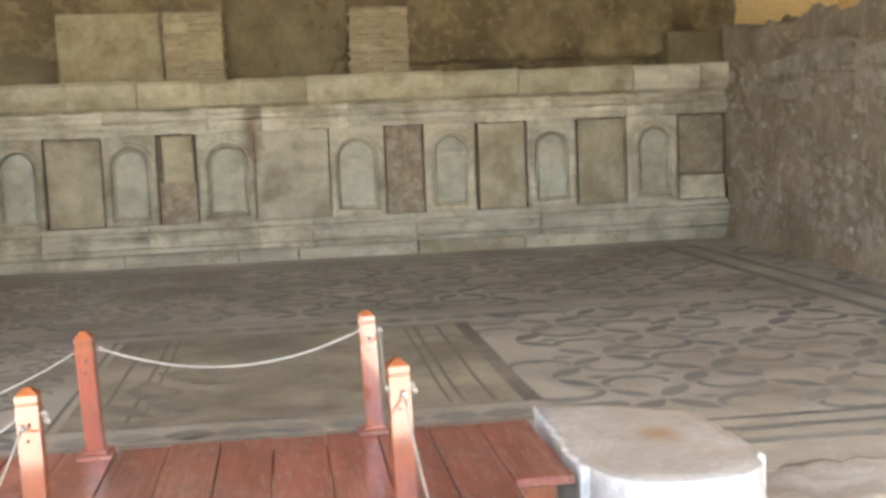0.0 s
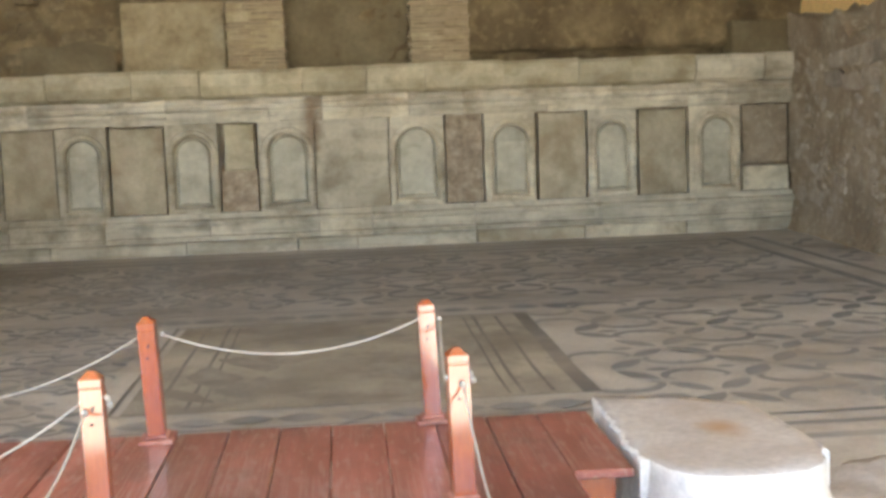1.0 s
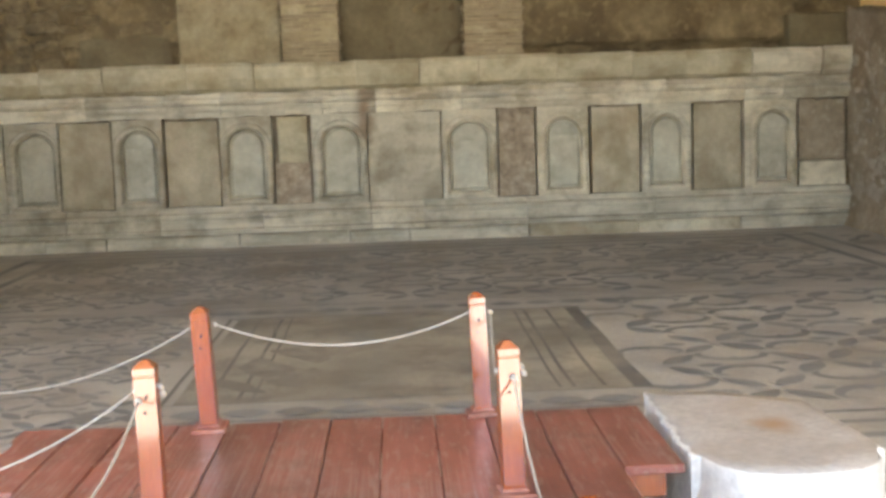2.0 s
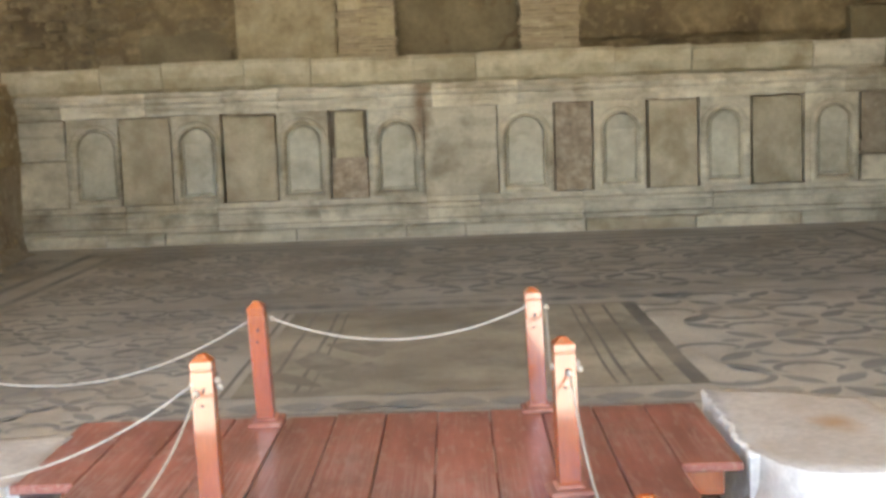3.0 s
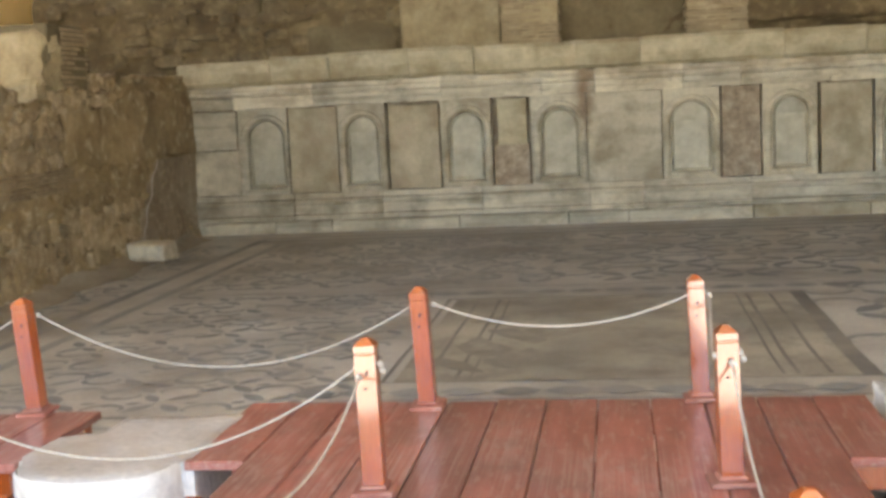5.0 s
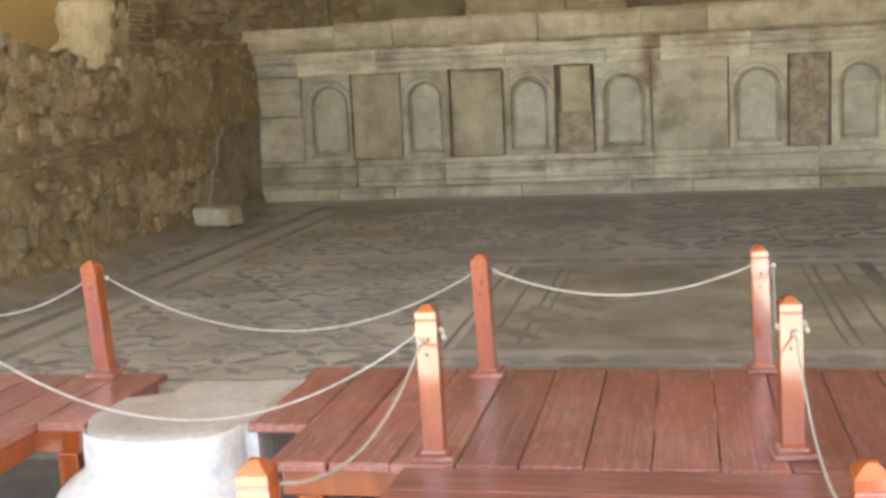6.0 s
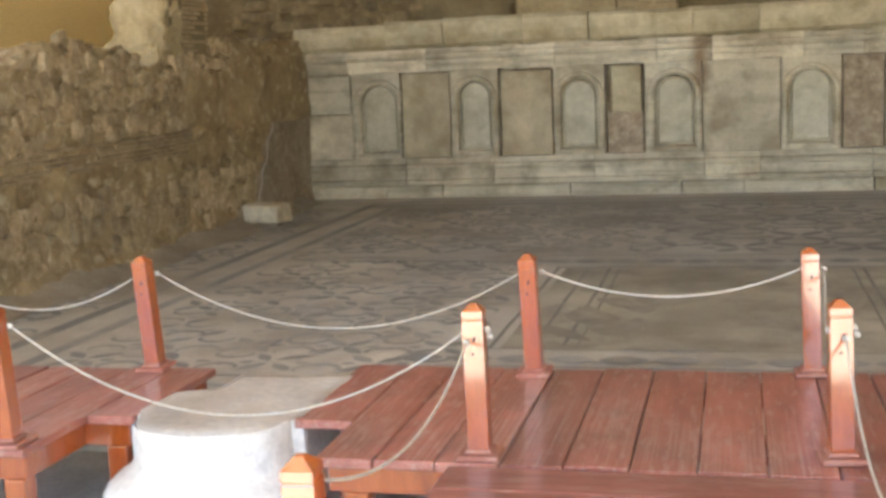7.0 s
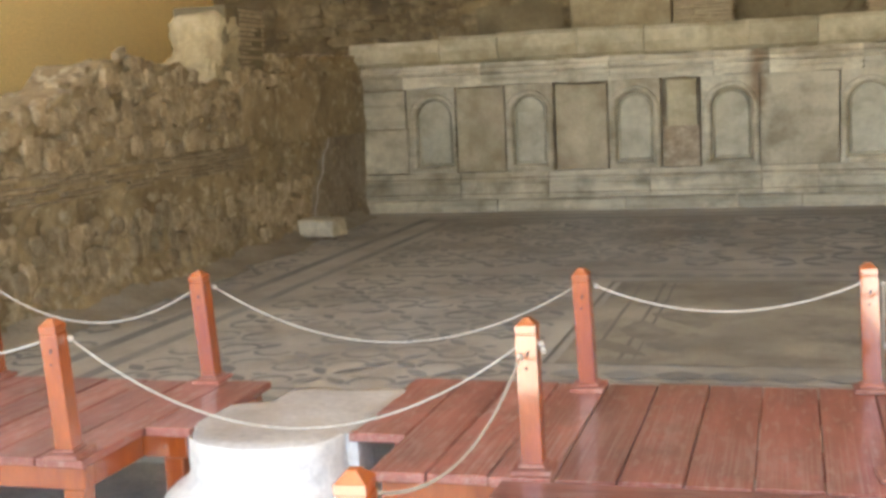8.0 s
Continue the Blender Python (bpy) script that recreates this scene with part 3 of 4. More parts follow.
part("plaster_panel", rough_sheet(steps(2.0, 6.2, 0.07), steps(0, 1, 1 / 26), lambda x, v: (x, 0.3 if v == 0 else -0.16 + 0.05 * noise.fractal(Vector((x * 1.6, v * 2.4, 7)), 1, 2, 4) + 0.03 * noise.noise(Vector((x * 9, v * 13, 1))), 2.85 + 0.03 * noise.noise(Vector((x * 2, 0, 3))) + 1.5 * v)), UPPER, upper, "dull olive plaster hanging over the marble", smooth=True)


def loose_stones(name, parent, material, sites, shapes, seed_scale):
    """Many small stones of one wall, joined; sites give place and size."""
    bm = bmesh.new()
    for spot_, size in sites:
        k0 = len(bm.verts)
        bm.from_mesh(random.choice(shapes))
        bm.verts.ensure_lookup_table()
        m = Matrix.Translation(spot_) @ Euler((random.uniform(-0.3, 0.3) * seed_scale, 0, random.uniform(-0.2, 0.2))).to_matrix().to_4x4() @ Matrix.Diagonal((*size, 1))
        for v in bm.verts[k0:]:
            v.co = m @ v.co
    return part(name, bm, material, parent, kind="stuff")


def stone_shapes(material):
    """Eight lumpy, squared-off field stones, one metre across."""
    out = []
    for k in range(8):
        bm = bmesh.new()
        bmesh.ops.create_icosphere(bm, subdivisions=2, radius=0.5)
        for v in bm.verts:
            v.co = Vector([math.copysign(abs(c) ** 0.48 * 0.5 ** 0.52, c) for c in v.co])
            v.co *= 1 + 0.32 * noise.noise(v.co * 2.0 + Vector((k * 5, 0, 0))) + 0.16 * noise.noise(v.co * 6 + Vector((k * 5, 3, 0)))
        out.append(mesh_of("stone", bm, material))
    return out


sites = []
for row in range(9):
    x = -9.2 + random.uniform(0, 0.4)
    while x < 2.0:
        w = random.uniform(0.2, 0.55)
        if not -3.35 < x + w / 2 < 2.1 and random.random() < 0.62:
            sites.append((Vector((x + w / 2, 0.09, 2.8 + row * 0.19 + random.uniform(-0.08, 0.08))), (w * random.uniform(0.7, 1.1), random.uniform(0.03, 0.1), random.uniform(0.08, 0.22))))
        x += w
loose_stones("stone_courses", upper, UPPER_STONE, sites, stone_shapes(UPPER_STONE), 0.3)
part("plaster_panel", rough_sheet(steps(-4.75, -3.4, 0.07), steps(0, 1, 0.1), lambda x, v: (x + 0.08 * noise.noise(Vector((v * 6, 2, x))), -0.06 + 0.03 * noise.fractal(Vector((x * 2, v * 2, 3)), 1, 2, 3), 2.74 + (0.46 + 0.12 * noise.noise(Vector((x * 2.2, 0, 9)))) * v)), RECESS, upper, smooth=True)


def pilaster(x0, x1, z0, z1, yf, yb, parent):
    z, k = z0, 0
    while z < z1:
        h = random.uniform(0.034, 0.05)
        cut = x0 + (x1 - x0) * (0.34 if k % 2 else 0.62) + random.uniform(-0.08, 0.08)
        for a, b in ((x0 + random.uniform(-0.035, 0.03), cut), (cut + 0.012, x1 + random.uniform(-0.045, 0.03))):
            d = random.uniform(-0.008, 0.012) + 0.03 * max(0, noise.noise(Vector((a * 2, z * 3, 5))))
            part("brick", box(a, b, yf + d, yb, z, z + h, 0.008, 0.006), BRICK, parent)
        z, k = z + h + random.uniform(0.006, 0.014), k + 1
    part("mortar", box(x0 + 0.02, x1 - 0.02, yf + 0.012, yb - 0.01, z0, z1, 0), PIER_PLASTER, parent)


pilaster(-1.70, -0.81, 2.4, 3.75, -0.25, 0.2, upper)
pilaster(1.08, 2.0, 2.4, 3.75, -0.25, 0.2, upper)

# ---------------------------------------------------------------- side walls
TOP_LEFT = [(6.0, 1.52), (7.5, 1.68), (8.9, 1.84), (9.6, 1.96), (10.1, 2.12), (10.4, 2.33), (11.9, 2.30), (12.2, 2.1), (14.3, 2.2), (14.6, 2.44), (16.6, 2.46), (18.6, 2.5)]


def height(line, q):
    for (a, ha), (b, hb) in zip(line, line[1:]):
        if q <= b:
            return ha + (hb - ha) * (q - a) / (b - a)
    return line[-1][1]


def side_wall(name, side, line, y0, y1, face, material, label, cell, deep, rise):
    w = thing(name, label, "wall", (face(y0), y0, 0), kind="structure")
    o = Vector((face(y0), y0, 0))

    def place(y, v):
        h = height(line, y) + 0.09 * noise.noise(Vector((y * 2.3, side, 0))) + 0.05 * noise.noise(Vector((y * 7, side, 4)))
        if v <= 1:
            z = -0.1 + (h + 0.1) * v
            d = bumpy((0, y, z), cell, deep)
            if rise[0] < z < rise[1] and y < 13.6:
                d = d * 0.25 + 0.02 * math.sin(z * 55)
            return Vector((face(y) - side * (d + 0.14 * max(0, 1 - z / 0.5) ** 2), y, z)) - o
        if v > 2:
            return Vector((face(y) + side * 0.75, y, h * (3 - v) - 0.1)) - o
        return Vector((face(y) + side * 0.75 * (v - 1), y, h - 0.03 + 0.05 * noise.fractal(Vector((y * 3, v * 3, side)), 1, 2, 3) * (v < 2))) - o

    vs = steps(0, 1, 1 / 44) + steps(1, 2, 0.17)[1:] + [3]
    part("rubble_face", rough_sheet(steps(y0, y1, 0.05), vs, place), material, w, smooth=True)
    return w, o


def left_face(y):
    return -6.28 - 0.36 * max(0, (y - 12) / 6.5)


def right_face(y):
    return 6.62 + 0.3 * max(0, (y - 12) / 6.5)


left, left_o = side_wall("wall_west", -1, TOP_LEFT, 6.0, 18.6, left_face, RUBBLE, "ruined ochre rubble wall with broken top", 0.2, 0.07, (1.02, 1.34))
right, right_o = side_wall("wall_east", 1, [(6, 2.6), (13.1, 2.73), (15.3, 2.86), (16.1, 2.8), (16.5, 3.2), (17.2, 3.14), (18.6, 3.3)], 8.2, 18.6, right_face, RUBBLE_DARK, "brown rubble wall with worn plaster", 0.5, 0.045, (9, 9))

# field stones of the west wall in rough courses, upright ones below the brick band
stones = stone_shapes(STONE)
near_stones, far_sites = 0, []
z = 0.05
while z < 2.4:
    low = z < 0.95
    tall = random.uniform(0.2, 0.29) if low else random.uniform(0.15, 0.21)
    if 0.95 <= z < 1.34:
        z = 1.36
        continue
    y = 7.4 + random.uniform(0, 0.2)
    while y < 17.4:
        w = random.uniform(0.1, 0.26) if low else random.choice((random.uniform(0.1, 0.2), random.uniform(0.16, 0.36)))
        top = height(TOP_LEFT, y)
        smooth_part = y > 15.3 + 0.9 * z if z < 1.3 else (13.3 < y < 14.9 and 1.4 < z + tall / 2 < 2.0) or y > 15.0
        if z + tall / 2 < top and not 0.9 < z + tall / 2 < 1.36 and not smooth_part and random.random() < 0.9:
            at_ = Vector((left_face(y) + random.uniform(-0.02, 0.02), y + w / 2, z + tall / 2 + random.uniform(-0.06, 0.06) + 0.06 * noise.noise(Vector((y * 1.2, z, 0)))))
            size = (random.uniform(0.05, 0.12), w * random.uniform(0.85, 1.2), tall * random.uniform(0.65, 1.25))
            if y < 13.4 and near_stones < 290:
                ob = new("stone", random.choice(stones))
                ob.parent = left
                ob.matrix_basis = Matrix.Translation(at_ - left_o) @ Euler((random.uniform(-0.35, 0.35), 0, 0)).to_matrix().to_4x4() @ Matrix.Diagonal((*size, 1))
                near_stones += 1
            else:
                far_sites.append((at_ - left_o, size))
        y += w
    z += tall * 0.92
loose_stones("far_stones", left, STONE, far_sites, stones, 1.0)
for k in range(90):
    y = 7.2 + 11.3 * k / 90 + random.uniform(-0.06, 0.06)
    if 12.6 < y < 14.5:
        continue
    s = random.uniform(0.09, 0.17)
    ob = new("stone", random.choice(stones))
    ob.parent = left
    ob.matrix_basis = Matrix.Translation(Vector((left_face(y) - random.uniform(0.05, 0.5), y, height(TOP_LEFT, y) + random.uniform(-0.08, 0.01))) - left_o) @ Euler((random.uniform(-0.4, 0.4), random.uniform(-0.4, 0.4), 0)).to_matrix().to_4x4() @ Matrix.Diagonal((s, s * random.uniform(0.9, 1.5), s * 0.7, 1))

# small stones that show through the east wall's plaster, chiefly low down
east_shapes = stone_shapes(EAST_STONE)
sites = []
for k in range(600):
    y = random.uniform(9.5, 18.2)
    z = 0.12 + 1.15 * random.random() if k < 430 else random.uniform(1.2, 2.6)
    if noise.noise(Vector((y * 0.7, z * 0.9, 8))) < -0.15:
        continue
    w = random.uniform(0.08, 0.24)
    sites.append((Vector((right_face(y) + 0.02, y, z)) - right_o, (random.uniform(0.03, 0.08), w, w * random.uniform(0.5, 0.95))))
loose_stones("stones", right, EAST_STONE, sites, east_shapes, 1.0)
# squared stones along its broken top
for row, (z, h) in enumerate(((2.12, 0.22), (2.4, 0.26))):
    y = 9.6 + 0.3 * row
    while y < 16.4:
        w = random.uniform(0.3, 0.75)
        if random.random() < 0.9:
            ob = new("stone", random.choice(east_shapes))
            ob.parent = right
            ob.matrix_basis = Matrix.Translation(Vector((right_face(y), y + w / 2, z + h / 2 + random.uniform(-0.04, 0.04))) - right_o) @ Matrix.Diagonal((random.uniform(0.06, 0.13), w * 0.97, h * random.uniform(0.9, 1.2), 1))
        y += w
part("broken_course", rough_sheet(steps(9.6, 17.6, 0.08), steps(0, 1, 0.1), lambda y, v: Vector((right_face(y) + 0.45 + 0.05 * noise.fractal(Vector((y * 2, v * 3, 1)), 1, 2, 3) + 0.3 * max(0, v - 0.85), y, 2.5 + v * (0.78 + 0.2 * noise.noise(Vector((y * 1.1, 0, 6))) + 0.08 * noise.noise(Vector((y * 4, 0, 2)))))) - right_o), RUBBLE_DARK, right, smooth=True)

# levelling courses of thin brick in the west wall
for row in range(6):
    y = 7.4 + random.uniform(0, 0.3)
    while y < 13.4:
        w = random.uniform(0.28, 0.5)
        z = 1.05 + row * 0.047 + 0.006 * (y - 8.2)
        if random.random() < 0.9:
            x = left_face(y)
            part("brick", box(-0.12, 0.025 + random.uniform(-0.015, 0.015), 0, w - 0.015, 0, 0.036, 0.005, 0.004), BRICK, left).location = Vector((x, y, z)) - left_o
        y += w

# brick pier on the west wall
pier = thing("brick_pier", "broken brick and plaster pier on the ruined wall", "pier", (-6.75, 13.4, 2.1))
z = 0.0
while z < 0.9:
    h = random.uniform(0.038, 0.046)
    part("brick", box(-0.35, 0.36 + random.uniform(-0.015, 0.015), 0.25 + random.uniform(-0.03, 0.03), 0.98 + random.uniform(-0.03, 0.03), z, z + h, 0.006, 0.004), BRICK, pier)
    z += h + 0.014
part("mortar", box(-0.33, 0.34, -0.1, 0.92, 0, 0.93, 0.02, 0.02), PLASTER, pier)


def lump(u, v):
    a = 2 * math.pi * u
    r = 1 + 0.22 * noise.fractal(Vector((math.cos(a) * 1.5, math.sin(a) * 1.5, v * 3)), 1, 2, 3) + 0.1 * noise.fractal(Vector((math.cos(a) * 5, math.sin(a) * 5, v * 9)), 1, 2, 3)
    lean = 0.25 * v if math.sin(a) < 0 else 0
    c, d = math.copysign(abs(math.cos(a)) ** 0.5, math.cos(a)), math.copysign(abs(math.sin(a)) ** 0.5, math.sin(a))
    r *= 1.08 - 0.16 * v
    return (0.36 * c * r * (1 - 0.3 * max(0, v - 0.9) * 9), (-0.04 + (0.34 - lean) * d * r) * (1 if v < 1 else 0.6), min(v, 1) * 0.86 + 0.03 * noise.noise(Vector((a, v * 4, 0))))


part("plaster_core", rough_sheet(steps(0, 1, 1 / 40), steps(0, 1.2, 0.05), lump), PIER_PLASTER, pier, "crumbling pale mortar core")

# loose pale block at the foot of the west wall
blk = thing("stone_block", "pale squared stone block on the mosaic by the wall", "stone block", (-6.05, 15.4, 0))
part("block", box(-0.27, 0.25, -0.48, 0.0, 0.03, 0.27, 0.025, 0.03), MARBLE, blk)

for fx, fy in ((-0.15, -0.35), (0.12, -0.35), (0.0, -0.1)):
    part("packing_stone", box(fx - 0.07, fx + 0.07, fy - 0.06, fy + 0.06, 0.0, 0.04, 0.01, 0.01), RUBBLE_DARK, blk)

# dust and crumbled mortar banked against the foot of the wall
part("mortar_bank", rough_sheet(steps(7.0, 17.8, 0.12), steps(0, 1, 0.1), lambda y, v: Vector((left_face(y) + 0.04 + (0.42 + 0.22 * noise.noise(Vector((y * 0.9, 0, 3))) + 0.06 * noise.noise(Vector((y * 4, 0, 3)))) * v, y, -0.004 + (0.13 + 0.07 * noise.noise(Vector((y * 1.4, 0, 8)))) * (1 - v) ** 1.6 + 0.012 * noise.noise(Vector((y * 7, v * 5, 1))) * (1 - v) + 0.0035)) - left_o), DUST, left, "brown dust banked along the wall foot", smooth=True)

# smooth plaster left on the inner end of the west wall, with a slanting broken edge


def plaster_place(u, v):
    z = 1.35 * v
    y0 = 15.45 + 1.15 * v + 0.1 * noise.noise(Vector((v * 7, 1, 2)))
    y = y0 + (18.5 - y0) * u
    edge = min(1, u * 25)
    return Vector((left_face(y) - 0.02 + 0.075 * edge + 0.03 * noise.fractal(Vector((y * 1.5, z * 1.5, 5)), 1, 2, 3) + 0.10 * max(0, 1 - z / 0.5) ** 2, y, z - 0.05)) - left_o


part("plaster_patch", rough_sheet(steps(0, 1, 1 / 50), steps(0, 1, 1 / 24), plaster_place), RUBBLE_DARK, left, "smooth brown plaster with a pale broken edge", smooth=True)


def upper_plaster(u, v):
    z = 1.32 + 0.95 * v
    y0 = 14.85 + 0.25 * noise.noise(Vector((v * 5, 3, 2))) + (0.5 if v > 0.85 else 0)
    y = y0 + (18.5 - y0) * u
    return Vector((left_face(y) + 0.06 * min(1, u * 20) + 0.035 * noise.fractal(Vector((y * 2.2, z * 2.2, 9)), 1, 2, 4), y, z + 0.06 * noise.noise(Vector((y * 2, v, 4))))) - left_o


part("plaster_patch", rough_sheet(steps(0, 1, 1 / 50), steps(0, 1, 1 / 20), upper_plaster), RUBBLE, left, "rough ochre render", smooth=True)
part("plaster_patch", rough_sheet(steps(13.25, 14.95, 0.06), steps(1.4, 2.03, 0.06), lambda y, z: Vector((left_face(y) + 0.075 + 0.025 * noise.fractal(Vector((y * 2, z * 2, 4)), 1, 2, 4), y + 0.3 * noise.noise(Vector((z * 3.5, 2, 1))), z + 0.12 * noise.noise(Vector((y * 3, z, 1))))) - left_o), RUBBLE, left, smooth=True)
edge_points = [plaster_place(0.03, v) + Vector((0.012, 0, 0)) for v in steps(0, 1, 0.05)]

# ---------------------------------------------------------------- modern shelter
# Stops short of the roof; the gap is added to let sky light in.
shelter_w = tagged(part("wall_shelter_west", box(-10.2, -10.0, 2.0, 21, -0.2, 4.5, 0), YELLOW), "yellow painted wall of the modern shelter", "wall", kind="structure")
# The unseen stretch in front of y 2 is added to block light from the right.
tagged(part("wall_shelter_east", box(10.0, 10.2, -1.0, 21, -0.2, 5.6, 0), YELLOW), "yellow painted wall of the modern shelter", "wall", kind="structure")
tagged(part("wall_shelter_north", box(-10.2, 10.2, 21.0, 21.2, -0.2, 5.6, 0), YELLOW), "yellow painted back wall of the modern shelter", "wall", kind="structure")
# Roof out of view; its front edge is set to keep sun off the decks.
tagged(part("ceiling", box(-10.4, 10.4, -1.0, 21.4, 5.6, 5.8, 0), ROOF), "unseen shelter roof, pale underside added to bounce light down", "ceiling", kind="structure")

# ---------------------------------------------------------------- timber decks
DZ = 0.35


def leg(x, y, parent, z1=DZ - 0.12, wide=0.05):
    part("leg", box(x - wide, x + wide, y - wide, y + wide, -0.17, z1, 0.005), POST, parent)


deck = thing("viewing_deck", "red-brown painted plank deck, scuffed", "deck", (0, 5.3, 0))


def deck_part(name, parent, off, *b, material=DECK, bevel=0.005):
    return part(name, box(b[0] - off[0], b[1] - off[0], b[2] - off[1], b[3] - off[1], b[4], b[5], bevel), material, parent)


seams = [-1.95, -1.67, -1.42, -1.16, -0.90, -0.645, -0.39, -0.13, 0.13, 0.39, 0.65, 0.91, 1.18]
for a, b in zip(seams, seams[1:]):
    y0 = 5.05 if b < -1.6 or a > 0.85 else 4.52
    deck_part("plank", deck, (0, 5.3), a + 0.003, b - 0.003, y0 + random.uniform(-0.008, 0.008), 6.10 + random.uniform(-0.012, 0.012), DZ - 0.04, DZ + random.uniform(-0.003, 0.003))
for y in (5.12, 6.0):
    deck_part("beam", deck, (0, 5.3), -1.74, 1.1, y - 0.04, y + 0.04, DZ - 0.15, DZ - 0.042, material=POST)
deck_part("beam", deck, (0, 5.3), -1.62, 0.88, 4.55, 4.63, DZ - 0.15, DZ - 0.042, material=POST)
for x in (-1.62, 0.86):
    deck_part("beam", deck, (0, 5.3), x - 0.03, x + 0.03, 4.63, 5.08, DZ - 0.15, DZ - 0.042, material=POST)
for x, y in ((-1.85, 6.0), (1.08, 6.0), (-1.50, 4.59), (0.8, 4.59), (0.95, 5.12), (-1.7, 5.12)):
    leg(x, y - 5.3, deck, DZ - 0.15)

walkway = thing("walkway", "red-brown painted plank walkway leading to the deck", "walkway", (0, 2, 0))
y = 4.50
while y > -1.6:
    deck_part("plank", walkway, (0, 2), -1.10, 0.62, y - 0.265, y - 0.005, DZ - 0.04, DZ + random.uniform(-0.003, 0.003), material=DECK_CROSS)
    y -= 0.27
for x in (-1.03, 0.55):
    deck_part("beam", walkway, (0, 2), x - 0.04, x + 0.04, -1.6, 4.48, DZ - 0.15, DZ - 0.042, material=POST)
for x in (-1.03, 0.55):
    for y in (4.3, 2.7, 1.1, -0.6):
        leg(x, y - 2, walkway, DZ - 0.15)

side_deck = thing("side_deck", "red-brown painted plank deck beside the column base", "deck", (-4, 5.3, 0))
x, k = -2.73, 0
while x > -6.0:
    y0 = 5.02 if k == 0 else 4.5
    deck_part("plank", side_deck, (-4, 5.3), x - 0.245, x - 0.005, y0 + random.uniform(-0.008, 0.008), 5.96 + random.uniform(-0.01, 0.01), DZ - 0.04, DZ + random.uniform(-0.003, 0.003))
    x, k = x - 0.25, k + 1
for y in (5.08, 5.88):
    deck_part("beam", side_deck, (-4, 5.3), -6.0, -2.77, y - 0.04, y + 0.04, DZ - 0.15, DZ - 0.042, material=POST)
deck_part("beam", side_deck, (-4, 5.3), -6.0, -3.0, 4.53, 4.61, DZ - 0.15, DZ - 0.042, material=POST)
deck_part("beam", side_deck, (-4, 5.3), -3.06, -3.0, 4.61, 5.04, DZ - 0.15, DZ - 0.042, material=POST)
for x, y in ((-2.84, 5.08), (-3.06, 4.57), (-2.86, 5.88), (-4.4, 4.57), (-4.4, 5.88), (-5.9, 4.57), (-5.9, 5.88)):
    leg(x + 4, y - 5.3, side_deck, DZ - 0.15)

# ---------------------------------------------------------------- posts and ropes


def rope_post(place, turn=0.0, tall=0.63):
    p = thing("rope_post", "orange-red varnished square wooden post on the deck", "post", place, "rope posts along the decks")
    w = 0.042
    bm = bmesh.new()
    loops = [[(sx * a, sy * a, z) for sx, sy in ((-1, -1), (1, -1), (1, 1), (-1, 1))] for a, z in
             ((w, 0.02), (w, tall - 0.068), (w - 0.003, tall - 0.064), (w - 0.003, tall - 0.06), (w, tall - 0.056), (w, tall - 0.03), (w - 0.006, tall - 0.024), (w - 0.028, tall - 0.002), (w - 0.034, tall))]
    bm = skin(loops, cap_last=True)
    shaft = part("shaft", bm, POST, p)
    part("foot_plate", box(-0.085, 0.085, -0.085, 0.085, 0.0, 0.022, 0.006), FOOT, p, "scuffed foot plate")
    part("collar", box(-0.058, 0.058, -0.058, 0.058, 0.022, 0.04, 0.008), FOOT, p)
    for z in (tall - 0.14, tall - 0.2):
        bm = bmesh.new()
        bmesh.ops.create_uvsphere(bm, u_segments=8, v_segments=5, radius=0.007)
        bmesh.ops.transform(bm, matrix=pose(0.004 if z > tall - 0.18 else -0.004, -w, z, 0, 18, 0) @ Matrix.Diagonal((0.9, 0.3, 1.9 if z > tall - 0.18 else 1.0, 1)), verts=bm.verts)
        part("knot", bm, HOLE, shaft)
    p.rotation_euler = (0, 0, radians(turn))
    return p


first = rope_post((-0.985, 5.98, DZ))
first.rotation_euler = (radians(4.0), radians(-1.6), 0)
POSTS = {"F1": (-0.985, 5.98), "F2": (0.38, 6.06), "N1": (-0.99, 4.62), "N2": (0.405, 4.72), "F0": (-3.08, 5.95), "N0": (-3.09, 4.57), "E0": (-4.42, 5.88), "G1": (-1.01, 2.72), "G2": (0.42, 2.78), "E1": (-4.6, 4.6)}
for key, (x, y) in POSTS.items():
    if key != "F1":
        copy_thing(first, pose(x, y, DZ, {"F2": -1.5, "N1": -0.3, "N2": -0.7}.get(key, 4.0), {"F": -1.6, "N": -0.9}.get(key[0], -1.0), 5.0 if key == "N2" else random.uniform(-2, 2)))


def tube(points, radius, sides=6):
    loops = []
    for i, p in enumerate(points):
        d = (points[min(i + 1, len(points) - 1)] - points[max(i - 1, 0)]).normalized()
        a = d.cross(Vector((0.3, 0.1, 1))).normalized()
        b = d.cross(a)
        loops.append([p + radius * (math.cos(t) * a + math.sin(t) * b) for t in [2 * math.pi * j / sides for j in range(sides)]])
    return skin(loops, True, True)


